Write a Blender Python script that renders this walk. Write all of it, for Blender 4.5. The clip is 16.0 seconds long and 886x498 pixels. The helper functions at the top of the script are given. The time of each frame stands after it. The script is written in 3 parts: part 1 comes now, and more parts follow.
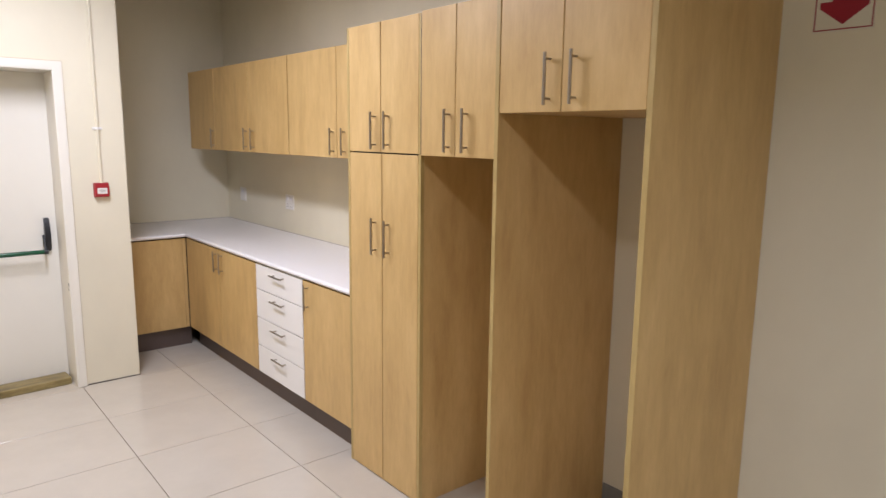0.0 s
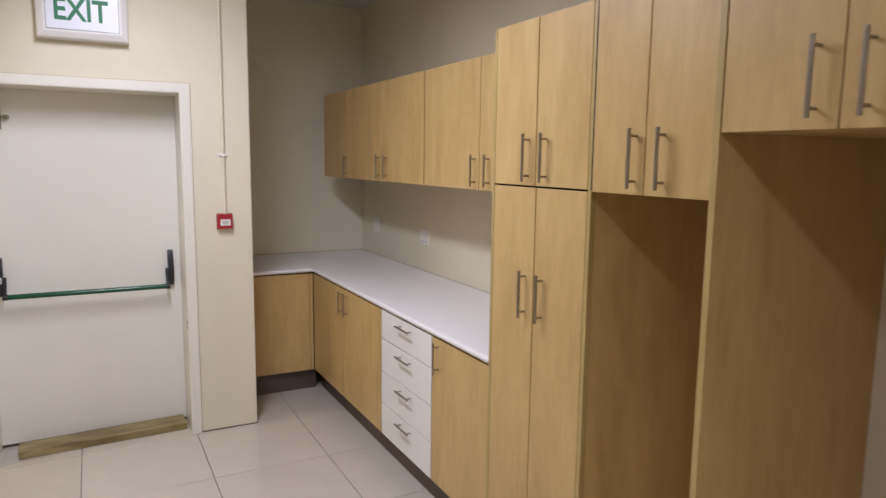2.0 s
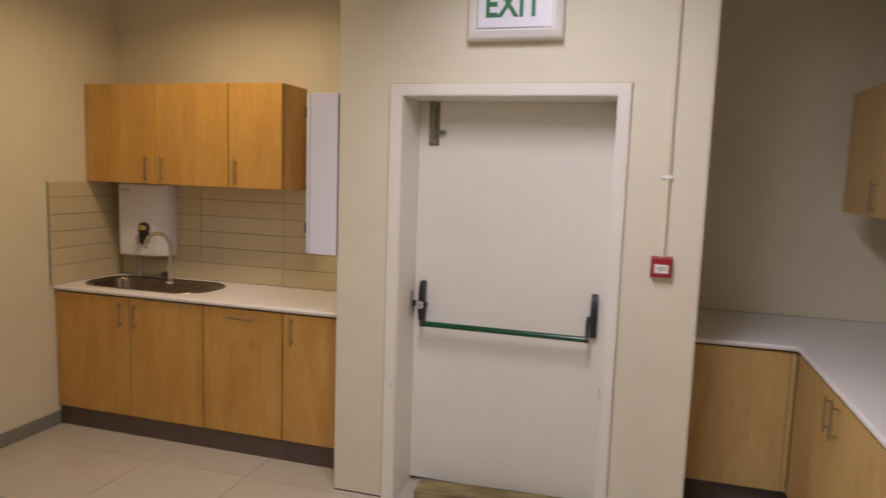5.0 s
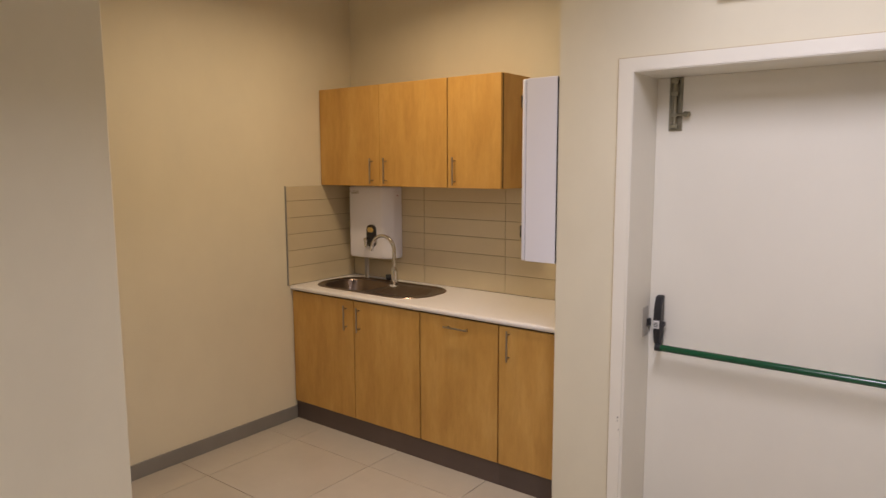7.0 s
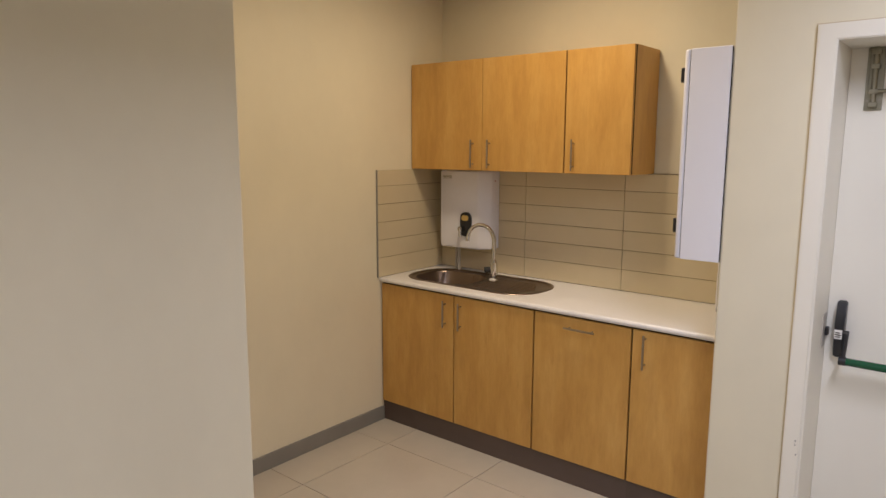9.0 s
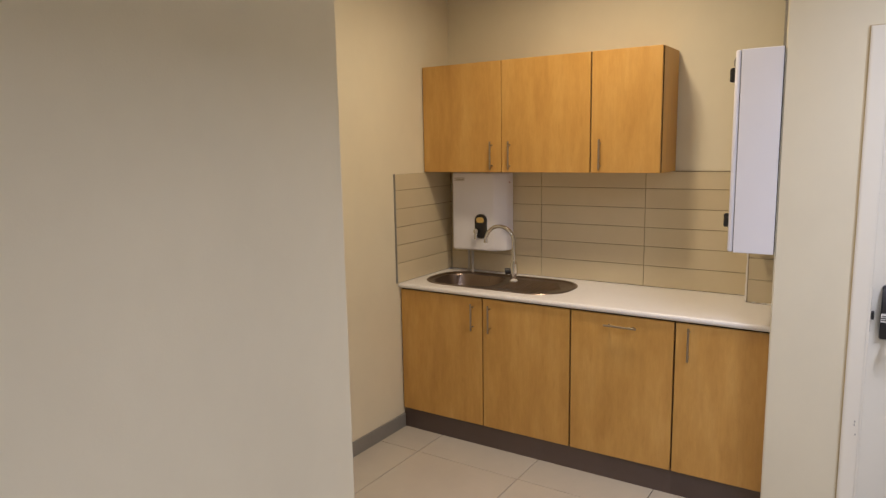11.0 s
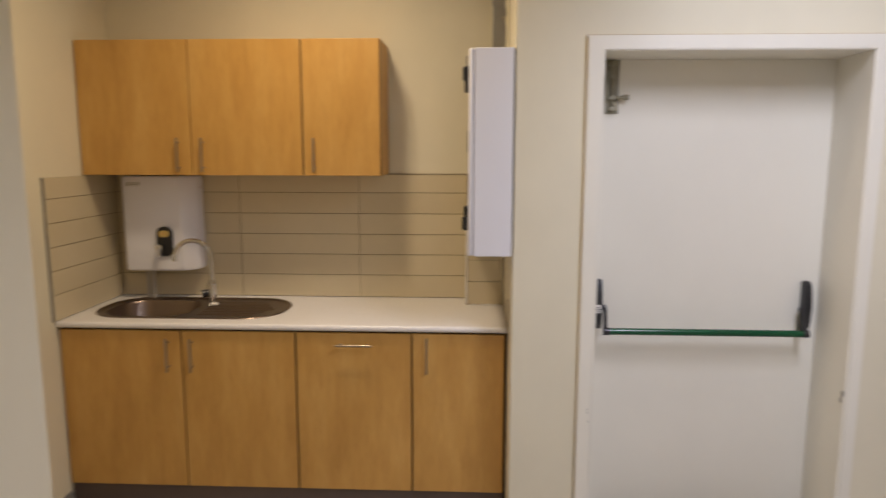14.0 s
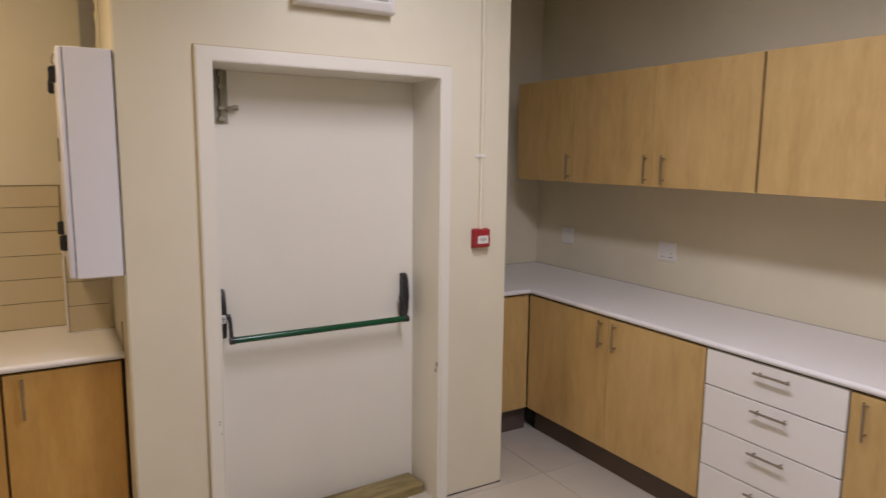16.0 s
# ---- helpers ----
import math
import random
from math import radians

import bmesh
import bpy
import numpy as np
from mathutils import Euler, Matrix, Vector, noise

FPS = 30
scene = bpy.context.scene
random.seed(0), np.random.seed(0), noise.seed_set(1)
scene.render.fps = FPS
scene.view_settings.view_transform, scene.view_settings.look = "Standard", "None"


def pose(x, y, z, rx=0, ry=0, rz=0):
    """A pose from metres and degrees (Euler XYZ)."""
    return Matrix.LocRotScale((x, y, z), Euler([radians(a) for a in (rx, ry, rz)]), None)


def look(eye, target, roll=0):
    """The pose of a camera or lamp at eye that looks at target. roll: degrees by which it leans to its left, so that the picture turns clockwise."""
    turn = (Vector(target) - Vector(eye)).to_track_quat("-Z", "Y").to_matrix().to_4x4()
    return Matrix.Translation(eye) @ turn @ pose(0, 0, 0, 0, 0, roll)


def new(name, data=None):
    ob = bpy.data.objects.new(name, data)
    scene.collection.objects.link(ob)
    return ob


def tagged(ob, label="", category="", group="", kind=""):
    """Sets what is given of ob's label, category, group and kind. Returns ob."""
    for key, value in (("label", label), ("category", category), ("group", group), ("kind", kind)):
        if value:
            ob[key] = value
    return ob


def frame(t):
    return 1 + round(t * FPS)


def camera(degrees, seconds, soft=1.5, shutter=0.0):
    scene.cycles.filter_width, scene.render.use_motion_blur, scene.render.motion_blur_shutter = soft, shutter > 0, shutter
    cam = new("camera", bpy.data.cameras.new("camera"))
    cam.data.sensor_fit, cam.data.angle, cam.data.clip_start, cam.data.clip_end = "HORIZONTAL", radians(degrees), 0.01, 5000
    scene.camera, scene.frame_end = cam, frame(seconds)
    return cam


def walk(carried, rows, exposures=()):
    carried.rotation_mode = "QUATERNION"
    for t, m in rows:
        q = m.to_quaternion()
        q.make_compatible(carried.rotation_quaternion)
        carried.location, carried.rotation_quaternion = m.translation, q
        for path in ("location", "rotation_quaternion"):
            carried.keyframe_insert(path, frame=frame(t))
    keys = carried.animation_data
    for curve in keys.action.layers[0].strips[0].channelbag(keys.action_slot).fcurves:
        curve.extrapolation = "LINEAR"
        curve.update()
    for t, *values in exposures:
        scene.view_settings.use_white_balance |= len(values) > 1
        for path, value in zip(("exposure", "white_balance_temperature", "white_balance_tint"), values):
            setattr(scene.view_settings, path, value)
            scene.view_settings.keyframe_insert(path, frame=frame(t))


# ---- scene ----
cam = camera(67.0, 16.0, soft=1.4, shutter=0.4)
PATH = [
    (0, (0.477, 0.372, 1.677), (1.737, 1.888, 1.341), 0.7),
    (0.5, (0.579, 0.444, 1.682), (1.739, 2.043, 1.367), 0.5),
    (1, (0.69, 0.562, 1.682), (1.741, 2.237, 1.38), 0.6),
    (1.5, (0.761, 0.778, 1.683), (1.764, 2.485, 1.402), 1.2),
    (2, (0.844, 0.99, 1.687), (1.767, 2.744, 1.419), 0.7),
    (2.5, (0.997, 1.157, 1.682), (1.75, 2.993, 1.433), 0.4),
    (3, (1.167, 1.326, 1.681), (1.66, 3.249, 1.44), 1.1),
    (3.5, (1.245, 1.527, 1.673), (1.562, 3.488, 1.441), 1.7),
    (4, (1.306, 1.728, 1.679), (1.427, 3.711, 1.446), 1.8),
    (4.2, (1.327, 1.812, 1.698), (1.351, 3.797, 1.449), 1.5),
    (4.5, (1.403, 1.929, 1.687), (1.197, 3.905, 1.458), 1.3),
    (5, (1.437, 2.066, 1.686), (0.882, 3.974, 1.455), 1.9),
    (5.2, (1.442, 2.116, 1.691), (0.778, 3.988, 1.458), 1.6),
    (7.3, (1.313, 2.543, 1.681), (0.077, 4.093, 1.414), -0.1),
    (7.5, (1.27, 2.529, 1.682), (0.021, 4.066, 1.402), 0.0),
    (8, (1.106, 2.499, 1.691), (-0.163, 4.017, 1.397), 0.2),
    (8.5, (0.928, 2.456, 1.713), (-0.345, 3.97, 1.417), 0.5),
    (9, (0.764, 2.513, 1.683), (-0.488, 4.043, 1.379), 0.2),
    (11.5, (0.16, 2.182, 1.693), (-0.813, 3.904, 1.398), -0.8),
    (12, (-0.032, 2.189, 1.661), (-0.856, 3.987, 1.36), -0.5),
    (12.5, (-0.164, 2.224, 1.672), (-0.85, 4.075, 1.344), -0.8),
    (13, (-0.175, 2.362, 1.655), (-0.814, 4.229, 1.329), -0.9),
    (13.5, (-0.18, 2.452, 1.643), (-0.658, 4.37, 1.34), -0.6),
    (14, (-0.179, 2.497, 1.659), (-0.266, 4.474, 1.37), 0.1),
    (14.5, (-0.219, 2.505, 1.681), (0.065, 4.464, 1.395), 0.7),
    (15, (-0.263, 2.523, 1.678), (0.337, 4.412, 1.407), 0.5),
    (15.2, (-0.239, 2.486, 1.674), (0.438, 4.349, 1.409), 0.5),
    (15.5, (-0.275, 2.506, 1.684), (0.554, 4.306, 1.419), 0.4),
    (16, (-0.243, 2.455, 1.701), (0.762, 4.161, 1.419), 0.6),
]
EXPOSURES = [
    (0.0, 0.2, 6120, 11), (1.0, -0.02, 6080, 11), (2.0, -0.28, 6050, 11), (3.5, -0.52, 6150, 13), (5.0, -0.62, 6600, 15), (7.5, -0.34, 6450, 15),
    (9.0, -0.24, 6050, 11), (11.5, -0.2, 5950, 11), (13.0, -0.22, 5950, 11), (14.5, -0.5, 6250, 11), (16.0, -0.63, 6500, 14),
]
walk(cam, [(t, look(eye, target, roll)) for t, eye, target, roll in PATH], EXPOSURES)

# ---------------------------------------------------------------- light
world = bpy.data.worlds.new("world")
world.use_nodes = True
world.node_tree.nodes["Background"].inputs[0].default_value = (0.9, 0.85, 0.75, 1)
world.node_tree.nodes["Background"].inputs[1].default_value = 0.02
scene.world = world
CEILING = 2.90


def ceiling_lamp(x, y, sx, sy, watts, colour, spread):
    """The light of an assumed louvred ceiling fitting, out of view."""
    data = bpy.data.lights.new("fitting_light", "AREA")
    data.shape, data.size, data.size_y = "RECTANGLE", sx, sy
    data.energy, data.color, data.spread = watts, colour, radians(spread)
    ob = new("fitting_light", data)
    ob.matrix_world = pose(x, y, CEILING - 0.03)
    return ob


NEUTRAL, WARM = (1.0, 0.985, 1.12), (1.0, 0.76, 0.48)
LAMPS = [
    (1.02, 3.58, 0.26, 1.40, 53, NEUTRAL, 176),
    (0.70, 0.30, 0.26, 1.40, 37, NEUTRAL, 176),
    # Unseen lamp, added at the far south to fill the right-hand recess.
    (0.80, -3.20, 0.26, 1.40, 30, NEUTRAL, 176),
    (-0.88, 4.92, 0.20, 0.20, 21, WARM, 156),
]
for row in LAMPS:
    ceiling_lamp(*row)


# ---------------------------------------------------------------- materials
def material(name, colour, rough=0.5, metal=0.0):
    m = bpy.data.materials.new(name)
    m.use_nodes = True
    b = m.node_tree.nodes["Principled BSDF"]
    b.inputs["Base Color"].default_value = (*colour, 1)
    b.inputs["Roughness"].default_value = rough
    b.inputs["Metallic"].default_value = metal
    return m, m.node_tree, b


def coords(t, scale, spread=0.0):
    n = t.nodes.new
    tc, mp = n("ShaderNodeTexCoord"), n("ShaderNodeMapping")
    mp.inputs["Scale"].default_value = scale
    t.links.new(tc.outputs["Object"], mp.inputs["Vector"])
    if spread:
        info, mul = n("ShaderNodeObjectInfo"), n("ShaderNodeVectorMath")
        mul.operation = "SCALE"
        mul.inputs[0].default_value = (spread, 1.7 * spread, 0.6 * spread)
        t.links.new(info.outputs["Random"], mul.inputs["Scale"])
        t.links.new(mul.outputs[0], mp.inputs["Location"])
    return mp.outputs[0]


def noise_tex(t, vec, scale, detail=4, rough=0.5):
    x = t.nodes.new("ShaderNodeTexNoise")
    x.inputs["Scale"].default_value, x.inputs["Detail"].default_value, x.inputs["Roughness"].default_value = scale, detail, rough
    t.links.new(vec, x.inputs["Vector"])
    return x.outputs["Fac"]


def ramp(t, fac, stops):
    r = t.nodes.new("ShaderNodeValToRGB")
    while len(r.color_ramp.elements) < len(stops):
        r.color_ramp.elements.new(0.5)
    for e, (p, c) in zip(r.color_ramp.elements, stops):
        e.position, e.color = p, (*c, 1)
    t.links.new(fac, r.inputs[0])
    return r.outputs[0]


def mix(t, kind, fac, a, b):
    x = t.nodes.new("ShaderNodeMix")
    x.data_type, x.blend_type = "RGBA", kind
    if hasattr(fac, "is_linked"):
        t.links.new(fac, x.inputs[0])
    else:
        x.inputs[0].default_value = fac
    t.links.new(a, x.inputs[6])
    t.links.new(b, x.inputs[7])
    return x.outputs[2]


def span(t, fac, lo, hi):
    x = t.nodes.new("ShaderNodeMapRange")
    x.inputs["From Min"].default_value, x.inputs["From Max"].default_value = 0.3, 0.7
    x.inputs["To Min"].default_value, x.inputs["To Max"].default_value = lo, hi
    t.links.new(fac, x.inputs["Value"])
    return x.outputs[0]


def bump(t, b, fac, strength, distance):
    x = t.nodes.new("ShaderNodeBump")
    x.inputs["Strength"].default_value, x.inputs["Distance"].default_value = strength, distance
    t.links.new(fac, x.inputs["Height"])
    t.links.new(x.outputs[0], b.inputs["Normal"])


def wood_laminate(name, dark, mid, light, along=(1, 1, 0.07)):
    m, t, b = material(name, mid, 0.42)
    broad = noise_tex(t, coords(t, tuple(11 * a ** 0.6 for a in along), 6.0), 1.0, 5, 0.6)
    grain = noise_tex(t, coords(t, tuple(150 * a for a in along), 6.0), 1.0, 6, 0.7)
    fleck = noise_tex(t, coords(t, (34, 34, 9), 3.0), 1.0, 2, 0.5)
    cloud = noise_tex(t, coords(t, (30, 30, 9), 4.0), 1.0, 5, 0.7)
    c = ramp(t, broad, [(0.22, dark), (0.5, mid), (0.78, light)])
    g = ramp(t, grain, [(0.32, (0.80, 0.77, 0.72)), (0.55, (1, 1, 1))])
    k = ramp(t, fleck, [(0.22, (0.84, 0.79, 0.72)), (0.36, (1, 1, 1))])
    c = mix(t, "MULTIPLY", 0.4, mix(t, "MULTIPLY", 0.24, c, g), k)
    c = mix(t, "MULTIPLY", 0.38, c, ramp(t, cloud, [(0.34, (0.86, 0.82, 0.75)), (0.62, (1.06, 1.06, 1.06))]))
    t.links.new(c, b.inputs["Base Color"])
    t.links.new(span(t, broad, 0.36, 0.48), b.inputs["Roughness"])
    bump(t, b, grain, 0.04, 0.002)
    return m


def painted(name, colour, rough=0.6, grain=160, depth=0.12, stain=0.08):
    m, t, b = material(name, colour, rough)
    big = noise_tex(t, coords(t, (1.6, 1.6, 1.1), 2.0), 1.0, 5, 0.6)
    fine = noise_tex(t, coords(t, (grain, grain, grain)), 1.0, 3, 0.6)
    lo = tuple(c * (1 - stain) for c in colour)
    t.links.new(ramp(t, big, [(0.35, lo), (0.65, colour)]), b.inputs["Base Color"])
    if rough > 0.5:
        t.links.new(span(t, big, rough - 0.06, rough + 0.06), b.inputs["Roughness"])
    bump(t, b, fine, depth, 0.002)
    return m


def speckled(name, colour, speck, rough=0.35):
    m, t, b = material(name, colour, rough)
    fine = noise_tex(t, coords(t, (420, 420, 420)), 1.0, 2, 0.5)
    big = noise_tex(t, coords(t, (3, 3, 3)), 1.0, 4, 0.6)
    c = mix(t, "MULTIPLY", 0.5, ramp(t, fine, [(0.34, speck), (0.5, colour)]), ramp(t, big, [(0.3, (0.93, 0.92, 0.9)), (0.7, (1, 1, 1))]))
    t.links.new(c, b.inputs["Base Color"])
    t.links.new(span(t, big, rough - 0.06, rough + 0.06), b.inputs["Roughness"])
    return m


def glazed(name, colour, rough, vary, mottle=4.0):
    m, t, b = material(name, colour, rough)
    info = t.nodes.new("ShaderNodeObjectInfo")
    big = noise_tex(t, coords(t, (mottle, mottle, mottle), 5.0), 1.0, 6, 0.65)
    c = ramp(t, big, [(0.3, tuple(v * (1 - vary) for v in colour)), (0.7, colour)])
    r = ramp(t, info.outputs["Random"], [(0.0, (0.94, 0.93, 0.92)), (1.0, (1, 1, 1))])
    t.links.new(mix(t, "MULTIPLY", 1.0, c, r), b.inputs["Base Color"])
    return m


def brushed(name, colour, rough, scale=(40, 40, 900)):
    m, t, b = material(name, colour, rough, 1.0)
    f = noise_tex(t, coords(t, scale), 1.0, 3, 0.6)
    t.links.new(span(t, f, rough - 0.07, rough + 0.09), b.inputs["Roughness"])
    return m


WOOD = wood_laminate("maple_laminate", (0.470, 0.302, 0.112), (0.570, 0.384, 0.152), (0.645, 0.452, 0.194))
# More saturated copy of WOOD: the dim alcove light is put into its colour.
SINKWOOD = wood_laminate("maple_laminate_alcove_light", (0.46, 0.245, 0.056), (0.565, 0.319, 0.080), (0.64, 0.387, 0.115))
EDGE = wood_laminate("edge_band", (0.40, 0.285, 0.10), (0.46, 0.335, 0.125), (0.50, 0.37, 0.15))
WALL = painted("cream_wall_paint", (0.765, 0.712, 0.550), 0.62)
DOORWHITE = painted("white_gloss_paint", (0.815, 0.784, 0.688), 0.38, 60, 0.05, 0.05)
ENAMEL = painted("white_enamel", (0.79, 0.79, 0.845), 0.3, 40, 0.02, 0.03)
TRIMPLASTIC = painted("white_plastic", (0.80, 0.78, 0.74), 0.35, 40, 0.02, 0.03)
CEILPAINT = painted("ceiling_board", (0.72, 0.69, 0.62), 0.8, 90, 0.3, 0.06)
TOP = speckled("white_worktop", (0.86, 0.85, 0.85), (0.66, 0.64, 0.63))
DRAWERWHITE = painted("off_white_melamine", (0.82, 0.80, 0.765), 0.4, 120, 0.03, 0.03)
PLINTH = painted("dark_brown_plinth", (0.115, 0.082, 0.068), 0.45, 80, 0.05, 0.25)
SKIRT = painted("grey_skirting", (0.26, 0.25, 0.23), 0.45, 80, 0.05, 0.2)
FLOORTILE = glazed("cream_porcelain", (0.532, 0.492, 0.420), 0.17, 0.07)
GROUT = painted("grey_grout", (0.16, 0.135, 0.105), 0.85, 300, 0.4, 0.3)
TILEJOINT = painted("tile_joint", (0.33, 0.265, 0.18), 0.85, 300, 0.4, 0.3)
WALLTILE = glazed("beige_wall_tile", (0.64, 0.555, 0.375), 0.24, 0.06)
STEEL = brushed("brushed_steel", (0.38, 0.335, 0.275), 0.32)
SINKSTEEL = brushed("sink_steel", (0.23, 0.18, 0.152), 0.33, (300, 20, 20))
CHROME = brushed("chrome", (0.62, 0.61, 0.60), 0.08)
GALV = brushed("galvanised_steel", (0.32, 0.31, 0.29), 0.45, (30, 30, 60))
BLACK = painted("black_plastic", (0.018, 0.018, 0.02), 0.38, 200, 0.05, 0.2)
# Used for print and joints, and as painted shade in the cabinet door gaps.
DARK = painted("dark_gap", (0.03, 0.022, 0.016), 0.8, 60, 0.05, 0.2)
GREEN = painted("green_enamel", (0.004, 0.075, 0.028), 0.22, 50, 0.03, 0.1)
GREENINK = painted("green_ink", (0.008, 0.17, 0.055), 0.5, 50, 0.02, 0.05)
RED = painted("red_plastic", (0.34, 0.018, 0.026), 0.35, 50, 0.03, 0.15)
REDINK = painted("red_ink", (0.31, 0.009, 0.026), 0.5, 50, 0.02, 0.1)
PLATE = painted("cream_plate", (0.72, 0.69, 0.56), 0.45, 50, 0.02, 0.05)
LOUVRE = painted("grey_louvre_paint", (0.22, 0.22, 0.22), 0.7, 60, 0.05, 0.1)
GOLD = brushed("gold_foil", (0.75, 0.58, 0.25), 0.35)
BRASS = brushed("dull_nickel", (0.30, 0.28, 0.21), 0.42)
PIPE = painted("grey_pipe", (0.50, 0.47, 0.42), 0.4, 60, 0.03, 0.1)
BEAM = wood_laminate("treated_timber", (0.05, 0.034, 0.012), (0.23, 0.175, 0.065), (0.48, 0.40, 0.19), (0.14, 2.2, 2.2))
YELLOWED = painted("yellowed_filler", (0.56, 0.45, 0.25), 0.7, 120, 0.3, 0.35)
LAMPGLASS, _t, _b = material("fitting_diffuser", (0.8, 0.8, 0.8), 0.4)
_b.inputs["Emission Color"].default_value, _b.inputs["Emission Strength"].default_value = (1, 0.92, 0.82, 1), 2.0


# ---------------------------------------------------------------- builders
def add_box(bm, x0, x1, y0, y1, z0, z1, bevel=0.0, segments=2):
    vs = bmesh.ops.create_cube(bm, size=1.0)["verts"]
    for v in vs:
        v.co = Vector((x0 + (v.co.x + 0.5) * (x1 - x0), y0 + (v.co.y + 0.5) * (y1 - y0), z0 + (v.co.z + 0.5) * (z1 - z0)))
    if bevel:
        es = list({e for v in vs for e in v.link_edges})
        bmesh.ops.bevel(bm, geom=es, offset=bevel, segments=segments, profile=0.5, affect="EDGES")
    return bm


def boxed(*dims, bevel=0.0, segments=2):
    return add_box(bmesh.new(), *dims, bevel=bevel, segments=segments)


def add_rod(bm, a, b, r, r2=None, n=14):
    a, b = Vector(a), Vector(b)
    m = Matrix.Translation((a + b) / 2) @ (b - a).to_track_quat("Z", "Y").to_matrix().to_4x4()
    bmesh.ops.create_cone(bm, cap_ends=True, segments=n, radius1=r, radius2=r if r2 is None else r2, depth=(b - a).length, matrix=m)
    return bm


def add_tube(bm, points, r, n=14):
    pts = [Vector(p) for p in points]
    rings = []
    for i, p in enumerate(pts):
        d = (pts[min(i + 1, len(pts) - 1)] - pts[max(i - 1, 0)]).normalized()
        side = d.cross(Vector((0.13, 0.97, 0.2))).normalized()
        up = side.cross(d)
        rings.append([bm.verts.new(p + r * (math.cos(k) * side + math.sin(k) * up)) for k in (2 * math.pi * j / n for j in range(n))])
    for a, b in zip(rings, rings[1:]):
        for j in range(n):
            bm.faces.new((a[j], a[(j + 1) % n], b[(j + 1) % n], b[j]))
    bm.faces.new(rings[0][::-1]), bm.faces.new(rings[-1])
    return bm


def add_profile(bm, outline, along, start, end):
    """Extrudes an outline of (u, z), u across the run, along x or y."""
    put = (lambda u, z, s: (s, u, z)) if along == "x" else (lambda u, z, s: (u, s, z))
    a = [bm.verts.new(put(u, z, start)) for u, z in outline]
    b = [bm.verts.new(put(u, z, end)) for u, z in outline]
    n = len(outline)
    for i in range(n):
        bm.faces.new((a[i], a[(i + 1) % n], b[(i + 1) % n], b[i]))
    bm.faces.new(a[::-1]), bm.faces.new(b)
    return bm


def rounded(cx, cy, hx, hy, r, n=8):
    pts = []
    for sx, sy, k in ((1, 1, 0), (-1, 1, 1), (-1, -1, 2), (1, -1, 3)):
        for j in range(n + 1):
            a = (k + j / n) * math.pi / 2
            pts.append((cx + sx * (hx - r) + r * math.cos(a), cy + sy * (hy - r) + r * math.sin(a)))
    return pts


def add_loops(bm, loops):
    """Joins closed loops of equal length; returns the rings of vertices."""
    rings = [[bm.verts.new(p) for p in loop] for loop in loops]
    for a, b in zip(rings, rings[1:]):
        for j in range(len(a)):
            bm.faces.new((a[j], a[(j + 1) % len(a)], b[(j + 1) % len(a)], b[j]))
    return rings


def mesh_object(name, bm, mat, smooth=False):
    bmesh.ops.recalc_face_normals(bm, faces=bm.faces)
    me = bpy.data.meshes.new(name)
    bm.to_mesh(me)
    bm.free()
    me.materials.append(mat)
    if smooth:
        me.shade_smooth()
        me.set_sharp_from_angle(angle=radians(35))
    return new(name, me)


def thing(name, x, y, z, label, category, group="", kind=""):
    e = new(name)
    e.location = (x, y, z)
    e.empty_display_size = 0.05
    return tagged(e, label, category, group, kind)


def part(name, bm, mat, parent, label="", smooth=False):
    """One mesh, built in the world's coordinates, under its thing or part."""
    ob = mesh_object(name, bm, mat, smooth)
    ob.parent = parent
    if parent.type == "EMPTY":
        ob.matrix_parent_inverse = Matrix.Translation(-parent.location)
    return tagged(ob, label)


def structure(name, bm, mat, label, category):
    return tagged(mesh_object(name, bm, mat), label, category, kind="structure")


def place(face, front, u, depth, z):
    """A point on a cabinet front: face 'x' looks to -x, 'y' to -y; depth is behind the front."""
    return (front + depth, u, z) if face == "x" else (u, front + depth, z)


def front_box(face, front, u0, u1, d0, d1, z0, z1, bevel=0.0):
    a, b = place(face, front, min(u0, u1), d0, z0), place(face, front, max(u0, u1), d1, z1)
    return boxed(a[0], b[0], a[1], b[1], a[2], b[2], bevel=bevel)


def bar_handle(parent, face, front, u, z, length, upright=True, r=0.0052):
    bm = bmesh.new()
    h, leg = length / 2, length / 2 - 0.02
    step = (lambda s: (u, z + s)) if upright else (lambda s: (u + s, z))
    add_rod(bm, place(face, front, step(-h)[0], -0.028, step(-h)[1]), place(face, front, step(h)[0], -0.028, step(h)[1]), r)
    for s in (-leg, leg):
        add_rod(bm, place(face, front, step(s)[0], -0.028, step(s)[1]), place(face, front, step(s)[0], 0.001, step(s)[1]), r * 0.72)
    return part("handle", bm, STEEL, parent, "brushed steel bar handle", True)


def cabinet_door(parent, face, front, u0, u1, z0, z1, mat=WOOD, name="door", label=""):
    return part(name, front_box(face, front, u0, u1, 0, 0.018, z0, z1, 0.0015), mat, parent, label)


# ---------------------------------------------------------------- the shell
E, N, W, S = 2.90, 6.40, -2.042, -4.80
PX0, PX1, PY = -0.02, 1.71, 5.15
OX0, OX1, OZ, LEAF = 0.309, 1.326, 2.047, 5.40
AX0, AX1, AZ = 0.254, 1.374, 2.094
NX, NY = -1.004, 3.704
BACK = 5.93

